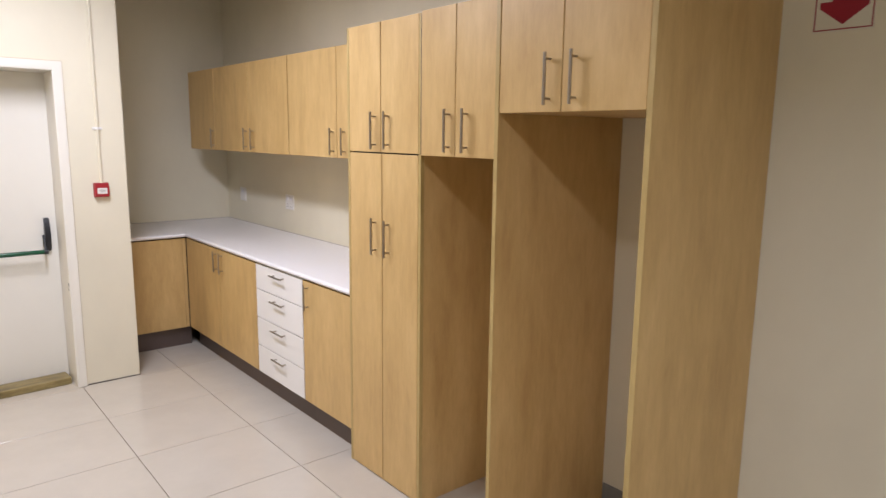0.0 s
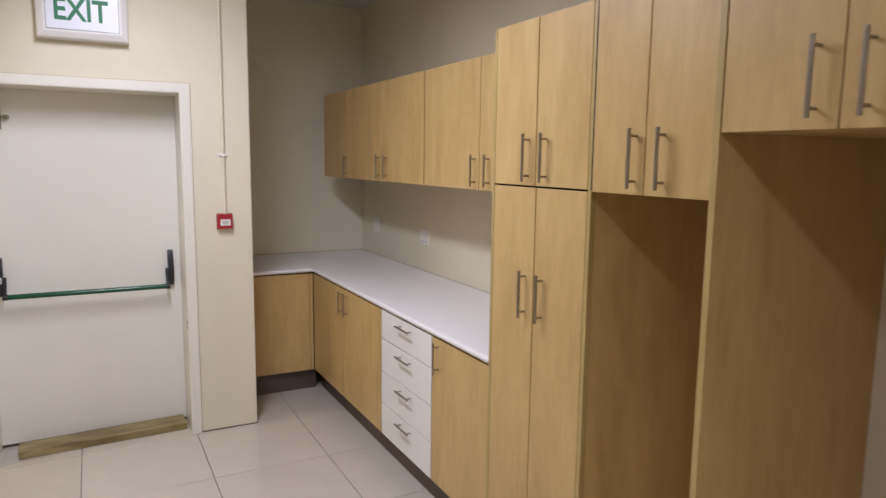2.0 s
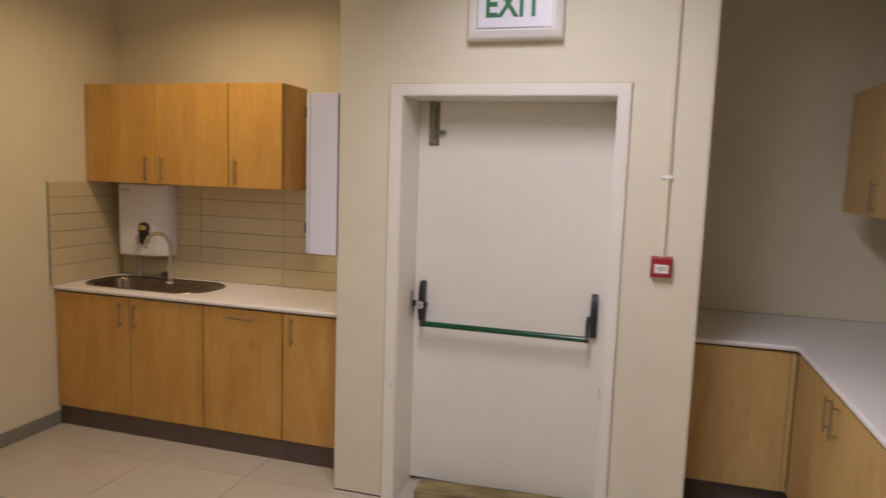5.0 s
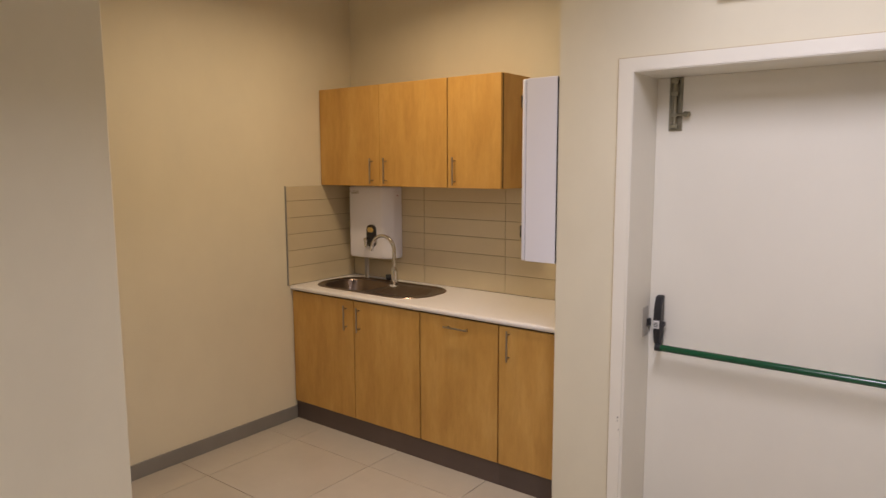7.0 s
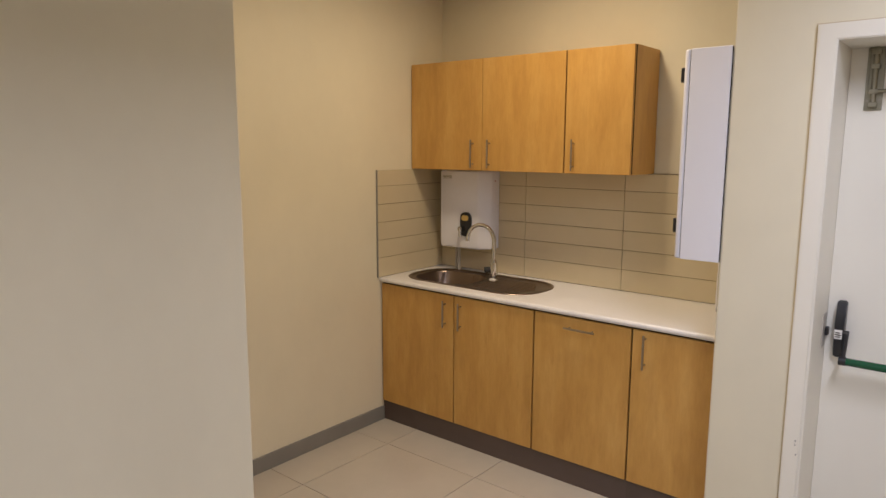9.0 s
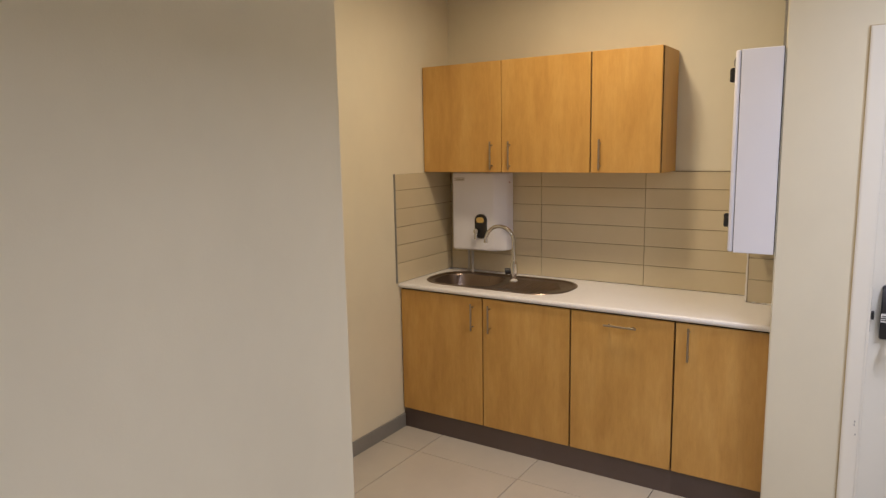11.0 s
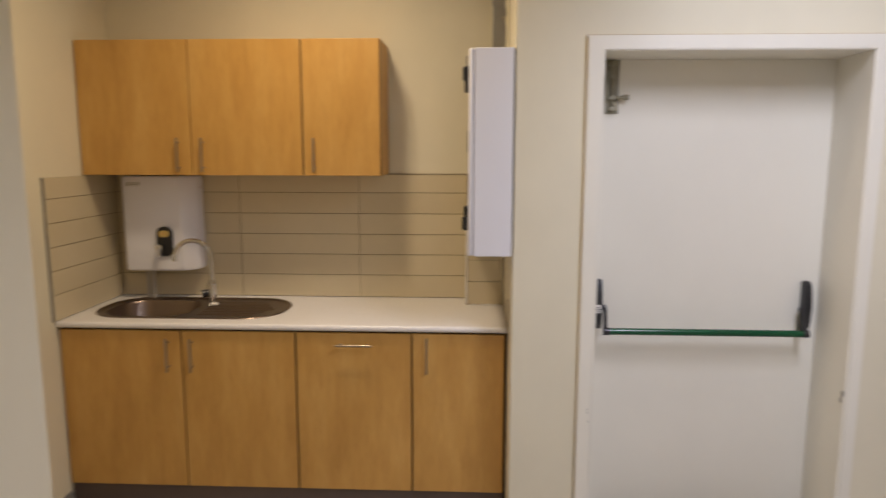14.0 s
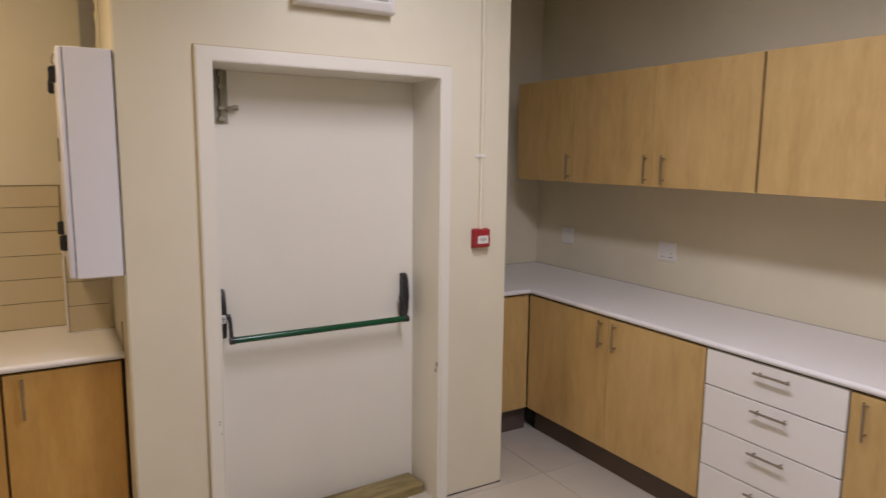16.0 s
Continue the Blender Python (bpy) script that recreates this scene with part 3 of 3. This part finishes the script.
c = thing("bridge_cabinet", 2.55, 2.37, 1.59, "maple laminate cabinet bridging an empty narrow bay", "cabinet", "bridging cabinets")
MF = 2.190
part("body", boxed(MF + 0.020, E - 0.002, 2.128, 2.609, 1.592, 2.165), WOOD, c)
# Gap shade again as a dark sheet, not a cabinet part.
part("carcass_edge", boxed(MF + 0.0185, MF + 0.0198, 2.130, 2.6105, 1.594, 2.163), DARK, c, "dark sheet behind the doors, painted shade for the gaps")
for u0, u1, h in ((2.372, 2.583, 2.405), (2.131, 2.368, 2.300)):
    d = cabinet_door(c, "x", MF, u0, u1, 1.592, 2.165)
    bar_handle(d, "x", MF, h, 1.693, 0.166, r=0.0056)


def side_panel(front, y0, y1, top, label):
    p = thing("side_panel", 2.55, (y0 + y1) / 2, 0, label, "panel", "side panels")
    part("board", boxed(front + 0.0015, E - 0.002, y0, y1, 0.001, top), WOOD, p)
    part("edge_band", boxed(front, front + 0.0015, y0 + 0.0003, y1 - 0.0003, 0.001, top), EDGE, p, "yellowish edge band")


side_panel(2.165, 2.106, 2.125, 2.165, "tall maple laminate panel between two empty bays")
c = thing("bridge_cabinet", 2.55, 1.81, 1.755, "maple laminate cabinet bridging an empty refrigerator bay", "cabinet", "bridging cabinets")
BF = 2.166
part("body", boxed(BF + 0.020, E - 0.002, 1.502, 2.104, 1.755, 2.165), WOOD, c)
# Another dark sheet that stands in for shade between the doors.
part("carcass_edge", boxed(BF + 0.0185, BF + 0.0198, 1.506, 2.101, 1.757, 2.163), DARK, c, "dark sheet behind the doors, painted shade for the gaps")
for u0, u1, h in ((1.824, 2.102, 1.873), (1.505, 1.820, 1.766)):
    d = cabinet_door(c, "x", BF, u0, u1, 1.755, 2.165)
    bar_handle(d, "x", BF, h, 1.860, 0.166, r=0.0056)
side_panel(2.160, 1.480, 1.500, 2.60, "tall maple laminate end panel against the wall")

# wall sockets
for u, w, n in ((5.165, 0.130, 2), (6.050, 0.115, 1)):
    c = thing("wall_socket", E, u, 1.14, "white plastic double wall socket" if n == 2 else "white plastic isolator switch on the wall", "socket", "wall sockets")
    part("plate", boxed(E - 0.010, E, u - w / 2, u + w / 2, 1.085, 1.200, bevel=0.003), TRIMPLASTIC, c)
    for k in range(n):
        v = u + (k - (n - 1) / 2) * 0.058
        part("rocker", boxed(E - 0.0135, E - 0.009, v - 0.012, v + 0.012, 1.158, 1.182, bevel=0.0015), ENAMEL, c)
        bm = bmesh.new()
        for du, dz in ((0, 0.034), (-0.009, 0.012), (0.009, 0.012)) if n == 2 else ():
            add_rod(bm, (E - 0.0105, v + du, 1.097 + dz), (E - 0.0095, v + du, 1.097 + dz), 0.0038, n=10)
        if n == 2:
            part("pin_holes", bm, DARK, c, "dark pin holes")
        else:
            bm.free()

# ---------------------------------------------------------------- sink alcove
SF, ST, SB = 5.350, 0.862, 0.126
EDGES = (-2.038, -1.479, -0.962, -0.442, -0.030)
for k, (u0, u1) in enumerate(((0, 2), (2, 3), (3, 4))):
    a, b = EDGES[u0], EDGES[u1]
    c = base_cabinet("base_cabinet", "y", SF, a + 0.001, b - 0.001, BACK - 0.002, 0.014, ("maple laminate sink base cabinet with two doors", "maple laminate base cabinet with a pull-out front", "maple laminate base cabinet with one door beside the pier")[k], SB, 0.70 if k == 0 else 0.868, SINKWOOD)
    for p, q in zip(EDGES[u0:u1], EDGES[u0 + 1 : u1 + 1]):
        d = cabinet_door(c, "y", SF, p + (0.0048 if p in (a, b) else 0.0038), q - (0.0048 if q in (a, b) else 0.0038), SB, ST, SINKWOOD)
        if k == 0:
            bar_handle(d, "y", SF, -1.538 if p < -1.6 else -1.430, 0.755, 0.152)
        elif k == 1:
            bar_handle(d, "y", SF, -0.698, 0.812, 0.160, False)
        else:
            bar_handle(d, "y", SF, -0.376, 0.768, 0.160)
tagged(mesh_object("filler_strip", boxed(-0.029, PX0 - 0.001, SF + 0.012, SF + 0.03, 0, 0.868), DARK), "dark gap strip beside the pier", "filler", kind="structure")

# counter with a cut-out for the sink
SCX, SCY, SHX, SHY = -1.524, 5.640, 0.459, 0.220
bm = bmesh.new()
outer = [(W + 0.001, SF - 0.001), (PX0 - 0.001, SF - 0.001), (PX0 - 0.001, BACK - 0.001), (W + 0.001, BACK - 0.001)]
hole = rounded(SCX, SCY, SHX - 0.012, SHY - 0.012, 0.17)
es = []
for loop in (outer, hole):
    vs = [bm.verts.new((x, y, ZT1)) for x, y in loop]
    es += [bm.edges.new((vs[i], vs[(i + 1) % len(vs)])) for i in range(len(vs))]
top = bmesh.ops.triangle_fill(bm, use_beauty=True, use_dissolve=False, edges=es)
got = bmesh.ops.extrude_face_region(bm, geom=[g for g in top["geom"] if isinstance(g, bmesh.types.BMFace)])
for v in got["geom"]:
    if isinstance(v, bmesh.types.BMVert):
        v.co.z = ZT0
worktop = thing("worktop", -1.02, 5.6, ZT0, "white laminate worktop with an inset steel sink", "worktop")
part("slab", bm, TOP, worktop)
part("front_edge", add_profile(bmesh.new(), [(SF - 0.001 + u, z) for u, z in NOSE], "x", W + 0.001, PX0 - 0.001), TOP, worktop, "rolled front edge", True)

sink = thing("sink", SCX, SCY, ZT1, "oval inset stainless steel sink with drainer", "sink")
bm = bmesh.new()
lo = lambda cut, r, z: [(x, y, z) for x, y in rounded(SCX, SCY, SHX - cut, SHY - cut, r)]
rings = add_loops(bm, [lo(0, 0.185, ZT1 + 0.0005), lo(0.003, 0.182, ZT1 + 0.004), lo(0.015, 0.17, ZT1 + 0.0045), lo(0.024, 0.16, ZT1 - 0.002), lo(0.030, 0.155, ZT1 - 0.004)])
bx, by = SCX - 0.205, SCY
bl = lambda cut, r, z: [(x, y, z) for x, y in rounded(bx, by, 0.205 - cut, 0.168 - cut, r)]
bowl = add_loops(bm, [bl(0, 0.12, ZT1 - 0.004), bl(0.006, 0.115, ZT1 - 0.012), bl(0.012, 0.11, ZT1 - 0.12), bl(0.030, 0.09, ZT1 - 0.145), bl(0.12, 0.03, ZT1 - 0.15)])
bm.faces.new(bowl[-1])
es = [bm.edges.get((r[i], r[(i + 1) % len(r)])) for r in (rings[-1], bowl[0]) for i in range(len(r))]
bmesh.ops.triangle_fill(bm, use_beauty=True, use_dissolve=False, edges=es)
part("basin", bm, SINKSTEEL, sink, "", True)
bm = bmesh.new()
for k in range(9):
    y = SCY - 0.128 + k * 0.032
    reach = SHX - 0.075 - 0.10 * abs(y - SCY) / 0.128 * 0.7
    add_rod(bm, (SCX + 0.055, y, ZT1 - 0.0050), (SCX + reach, y, ZT1 - 0.0050), 0.0042, n=8)
part("drainer_ribs", bm, SINKSTEEL, sink, "pressed drainer ribs", True)
bm = bmesh.new()
add_rod(bm, (bx, by, ZT1 - 0.1505), (bx, by, ZT1 - 0.145), 0.040, n=24)
add_rod(bm, (bx, by, ZT1 - 0.1445), (bx, by, ZT1 - 0.143), 0.024, n=20)
part("waste", bm, CHROME, sink, "round chrome waste", True)

tap = thing("tap", -1.470, 5.715, ZT1, "chrome gooseneck mixer tap on the sink", "tap")
tx, ty = -1.470, 5.715
bm = bmesh.new()
add_rod(bm, (tx, ty, ZT1 - 0.004), (tx, ty, ZT1 + 0.008), 0.028, 0.024, 20)
add_rod(bm, (tx, ty, ZT1 + 0.008), (tx, ty, ZT1 + 0.040), 0.0200, 0.0185, 18)
add_rod(bm, (tx, ty, ZT1 + 0.040), (tx, ty, ZT1 + 0.105), 0.0250, 0.0225, 18)
add_rod(bm, (tx, ty, ZT1 + 0.105), (tx, ty, ZT1 + 0.125), 0.0225, 0.0125, 18)
part("tap_body", bm, CHROME, tap, "", True)
arc = [(tx, ty, ZT1 + 0.12), (tx, ty, ZT1 + 0.20)] + [(tx - 0.088 + 0.088 * math.cos(a), ty - 0.02 * (a / math.pi), ZT1 + 0.235 + 0.088 * math.sin(a)) for a in [math.pi * k / 14 for k in range(0, 14)]]
arc += [(tx - 0.178, ty - 0.021, ZT1 + 0.220)]
part("spout", add_tube(bmesh.new(), arc, 0.0118), CHROME, tap, "", True)
bm = bmesh.new()
add_rod(bm, (tx - 0.012, ty - 0.006, ZT1 + 0.062), (tx - 0.046, ty - 0.022, ZT1 + 0.056), 0.017, 0.0205, 18)
part("lever", bm, BLACK, tap, "dark side lever", True)
part("base_cap", add_box(bmesh.new(), tx + 0.002, tx + 0.040, ty - 0.050, ty - 0.026, ZT1 + 0.0045, ZT1 + 0.017, 0.005), TRIMPLASTIC, tap, "small white cap at the foot", True)

# wall tiles of the splashback: back wall, side wall and the boxed-in pipe
ROWS_Z = (0.902, 1.019, 1.127, 1.233, 1.340, 1.448, 1.541)
splash = thing("splashback", -1.0, BACK, 0.9, "beige glazed tile splashback with dark joints", "splashback", kind="structure")
part("grout_bed", boxed(W, PX0 - 0.001, BACK - 0.004, BACK, 0.901, 1.540), TILEJOINT, splash, "brown grout")
part("grout_bed", boxed(W, W + 0.004, 5.322, BACK - 0.004, 0.901, 1.540), TILEJOINT, splash, "brown grout")
part("top_joint", boxed(W + 0.011, PX0 - 0.0015, BACK - 0.0085, BACK - 0.0005, 1.5415, 1.5450), TILEJOINT, splash, "brown joint along the top of the tiles")
part("edge_trim", boxed(W, W + 0.0105, 5.316, 5.322, 0.901, 1.543), SKIRT, splash, "grey tile edge trim")
for z0, z1 in zip(ROWS_Z, ROWS_Z[1:]):
    for x0, x1 in ((W + 0.010, -1.386), (-1.386, -0.762), (-0.762, -0.205)):
        part("tile", boxed(x0 + 0.0012, x1 - 0.0012, BACK - 0.010, BACK - 0.003, z0 + 0.0014, z1 - 0.0014, bevel=0.0008, segments=1), WALLTILE, splash)
    part("tile", boxed(W + 0.003, W + 0.010, 5.3225, BACK - 0.0105, z0 + 0.0014, z1 - 0.0014, bevel=0.0008, segments=1), WALLTILE, splash)
boxing = thing("pipe_boxing", -0.11, 5.84, 0.9, "tiled pipe boxing in the corner above the worktop", "pipe boxing", kind="structure")
part("casing", boxed(-0.200, PX0 - 0.001, 5.776, BACK - 0.011, 0.901, 1.5405, bevel=0.001), WALL, boxing)
for z0, z1 in zip(ROWS_Z, ROWS_Z[1:]):
    part("tile", boxed(-0.199, PX0 - 0.014, 5.767, 5.7755, z0 + 0.0014, z1 - 0.0014, bevel=0.0008, segments=1), WALLTILE, boxing)
bm = bmesh.new()
add_box(bm, -0.2115, -0.2005, 5.770, 5.780, 0.901, 1.30, 0.002)
bmesh.ops.subdivide_edges(bm, edges=[e for e in bm.edges if abs(e.verts[0].co.z - e.verts[1].co.z) > 0.2], cuts=22)
for v in bm.verts:
    v.co.x += 0.006 * noise.noise(Vector((v.co.x * 5, 3, v.co.z * 23)))
part("caulk", bm, TRIMPLASTIC, boxing, "ragged cream filler along the corner")
part("corner_joint", boxed(-0.2025, -0.1985, 5.7655, 5.770, 0.901, 1.240), TILEJOINT, boxing, "brown joint down the corner")
part("side_joint", boxed(PX0 - 0.0045, PX0 - 0.0012, 5.36, 5.372, 0.9005, 1.02), TILEJOINT, boxing, "brown stain line down the pier")
bm = bmesh.new()
for x, w in ((-0.120, 0.012), (-0.098, 0.020), (-0.060, 0.010), (-0.168, 0.008)):
    add_box(bm, x - w, x + w, 5.757, 5.7668, 0.9005, 0.9075, 0.002)
part("sealant_bits", bm, TRIMPLASTIC, boxing, "crumbs of cream filler along the foot")

# wall cabinets over the sink
SUF = 5.625
CUTS = (W + 0.003, -1.501, -0.973, -0.606)
for k, (p, q) in enumerate(((0, 2), (2, 3))):
    a, b = CUTS[p], CUTS[q]
    c = thing("wall_cabinet", (a + b) / 2, (SUF + BACK) / 2, 1.545, ("maple laminate wall cabinet with two doors over the water heater", "maple laminate wall cabinet with one door")[k], "cabinet", "wall cabinets over the sink")
    part("body", boxed(a, b, SUF + 0.021, BACK - 0.011, 1.545, 2.167), SINKWOOD, c)
    # Shade in the gaps over the sink, painted by a dark sheet.
    part("carcass_edge", boxed(a + 0.001, b - 0.001, SUF + 0.0185, SUF + 0.0208, 1.547, 2.165), DARK, c, "dark sheet behind the doors, painted shade for the gaps")
    for u0, u1 in zip(CUTS[p:q], CUTS[p + 1 : q + 1]):
        d = cabinet_door(c, "y", SUF, u0 + (0.004 if u0 == a else 0.0025), u1 - (0.004 if u1 == b else 0.0025), 1.545, 2.167, SINKWOOD)
        bar_handle(d, "y", SUF, {0: -1.562, 1: -1.446, 2: -0.918}[CUTS.index(u0)], 1.640, 0.158)

# water heater
hz0, hz1, hf = 1.055, 1.534, 5.785
heater = thing("water_heater", -1.76, 5.86, hz0, "white enamelled wall water heater with black outlet tap", "water heater")
bm = bmesh.new()
prof = [(-1.940, hf + 0.012), (-1.932, hf + 0.002), (-1.920, hf), (-1.650, hf), (-1.638, hf + 0.003), (-1.585, hf + 0.052), (-1.578, hf + 0.064), (-1.578, BACK - 0.011), (-1.940, BACK - 0.011)]
loops = [[(x, y, z) for x, y in prof] for z in (hz0, hz1)]
rings = add_loops(bm, loops)
bm.faces.new(rings[0][::-1]), bm.faces.new(rings[1])
bmesh.ops.bevel(bm, geom=[e for e in bm.edges if abs(e.verts[0].co.z - e.verts[1].co.z) < 1e-5], offset=0.006, segments=3, affect="EDGES")
part("case", bm, ENAMEL, heater, "", True)
bm = bmesh.new()
put = [(x, hf - 0.010, z) for x, z in rounded(-1.728, 1.206, 0.041, 0.075, 0.036, 6)]
rings = add_loops(bm, [[(x, hf, z) for x, _y, z in put], put, [(-1.728 + (x + 1.728) * 0.86, hf - 0.014, 1.205 + (z - 1.205) * 0.93) for x, _y, z in put]])
bm.faces.new(rings[0]), bm.faces.new(rings[-1])
tapplate = part("tap_plate", bm, BLACK, heater, "black outlet tap plate", True)
bm = bmesh.new()
oval = lambda k, y: [(x, y, z) for x, z in rounded(-1.728, 1.246, 0.026 * k, 0.0165 * k, 0.0155 * k, 6)]
rings = add_loops(bm, [oval(1.0, hf - 0.0135), oval(1.0, hf - 0.0175), oval(0.72, hf - 0.0175), oval(0.68, hf - 0.0150)])
bm.faces.new(rings[0]), bm.faces.new(rings[-1])
part("badge", bm, GOLD, tapplate, "small oval gold badge", True)
bm = bmesh.new()
add_rod(bm, (-1.742, hf - 0.012, 1.180), (-1.742, hf - 0.050, 1.180), 0.016, n=16)
add_rod(bm, (-1.742, hf - 0.045, 1.186), (-1.742, hf - 0.045, 1.132), 0.012, 0.009, 14)
part("outlet", bm, CHROME, tapplate, "short chrome outlet", True)
bm = bmesh.new()
for x0, x1, z0, z1 in ((-1.915, -1.847, 1.501, 1.503), (-1.915, -1.847, 1.484, 1.486), (-1.915, -1.913, 1.486, 1.501), (-1.849, -1.847, 1.486, 1.501), (-1.908, -1.854, 1.491, 1.496)):
    add_box(bm, x0, x1, hf - 0.0010, hf + 0.0005, z0, z1)
part("label_outline", bm, BRASS, heater, "small outlined label with unreadable print")
part("sight_screw", add_rod(bmesh.new(), (-1.5785, 5.875, 1.475), (-1.5755, 5.875, 1.475), 0.004, n=10), RED, heater, "tiny red indicator")
for x, y in ((-1.866, 5.865), (-1.828, 5.845)):
    part("pipe", add_rod(bmesh.new(), (x, y, ZT1), (x, y, hz0 + 0.002), 0.0085), PIPE, heater, "grey water pipe", True)

# white enclosure on the side of the pier, and the trunking above
ez0, ez1, ef = 1.242, 2.053, 5.147
box = thing("service_cabinet", -0.10, 5.45, ez0, "white steel service cabinet with black hinges on the pier", "service cabinet")
part("body", boxed(-0.174, PX0 - 0.003, ef, 5.755, ez0, ez1, bevel=0.003), ENAMEL, box)
part("joint", boxed(PX0 - 0.003, PX0 - 0.0002, ef + 0.003, 5.752, ez0 + 0.003, ez1 - 0.003), DARK, box, "dark joint against the pier")
part("joint", boxed(-0.1752, -0.174, ef + 0.0025, 5.750, ez0 + 0.005, ez1 - 0.005), DARK, box, "thin dark joint behind the door")
d = part("door", boxed(-0.197, -0.1752, ef + 0.001, 5.753, ez0 + 0.001, ez1 - 0.001, bevel=0.009, segments=3), ENAMEL, box, "white hinged door with rounded edges", True)
for y in (5.185, 5.715):
    for z in (1.372, 1.958):
        bm = bmesh.new()
        add_box(bm, -0.216, -0.197, y - 0.015, y + 0.015, z - 0.028, z + 0.028, 0.003)
        add_rod(bm, (-0.216, y, z - 0.024), (-0.216, y, z + 0.024), 0.005, n=10)
        part("hinge", bm, BLACK, d, "black plastic hinge")
bm = bmesh.new()
add_tube(bm, [(-0.199, 5.19, 1.985), (-0.207, 5.19, 2.000), (-0.206, 5.19, 2.016), (-0.200, 5.19, 2.028)], 0.003, 8)
part("key_wire", bm, GALV, d, "bent wire above the hinge", True)
part("lock", boxed(-0.203, -0.196, 5.40, 5.425, 1.655, 1.745, bevel=0.002), GALV, d, "narrow metal lock plate")
trunk = thing("trunking", -0.05, 5.73, ez1, "galvanised steel cable trunking rising to the ceiling", "trunking")
part("channel", boxed(-0.092, PX0 - 0.001, 5.690, 5.750, ez1 + 0.001, CEILING - 0.002, bevel=0.002), GALV, trunk)
part("bolt_head", add_rod(bmesh.new(), (-0.045, 5.682, 2.262), (-0.045, 5.691, 2.262), 0.009, n=6), STEEL, trunk)
bm = boxed(PX0 - 0.014, PX0 - 0.0005, 5.672, 5.690, ez1 + 0.001, CEILING - 0.003, bevel=0.002)
bmesh.ops.subdivide_edges(bm, edges=[e for e in bm.edges if abs(e.verts[0].co.z - e.verts[1].co.z) > 0.2], cuts=40)
for v in bm.verts:
    if v.co.x < PX0 - 0.006:
        v.co.x += 0.010 * noise.noise(Vector((7, 3, v.co.z * 26)))
part("filler", bm, WALL, trunk, "ragged cream filler beside the trunking")
part("strap", boxed(-0.096, PX0 - 0.003, 5.686, 5.690, 2.315, 2.340), GALV, trunk)

# ---------------------------------------------------------------- floor tiles
TX, TY = 0.6225, 0.610
me = None
for i in range(-6, 3):
    for j in range(-17, 3):
        x0, y0 = 1.345 + TX * i, 5.112 + TY * j
        if x0 + TX < W or x0 > E or y0 + TY < S or y0 > N:
            continue
        if x0 + TX < NX and y0 + TY < NY:
            continue
        if me is None:
            bm = boxed(0.0019, TX - 0.0019, 0.0019, TY - 0.0019, -0.010, 0.0, bevel=0.0009, segments=1)
            bmesh.ops.recalc_face_normals(bm, faces=bm.faces)
            me = bpy.data.meshes.new("floor_tile")
            bm.to_mesh(me)
            bm.free()
            me.materials.append(FLOORTILE)
        ob = new("floor_tile", me)
        ob.parent = floor
        ob.location = (x0, y0, 0)
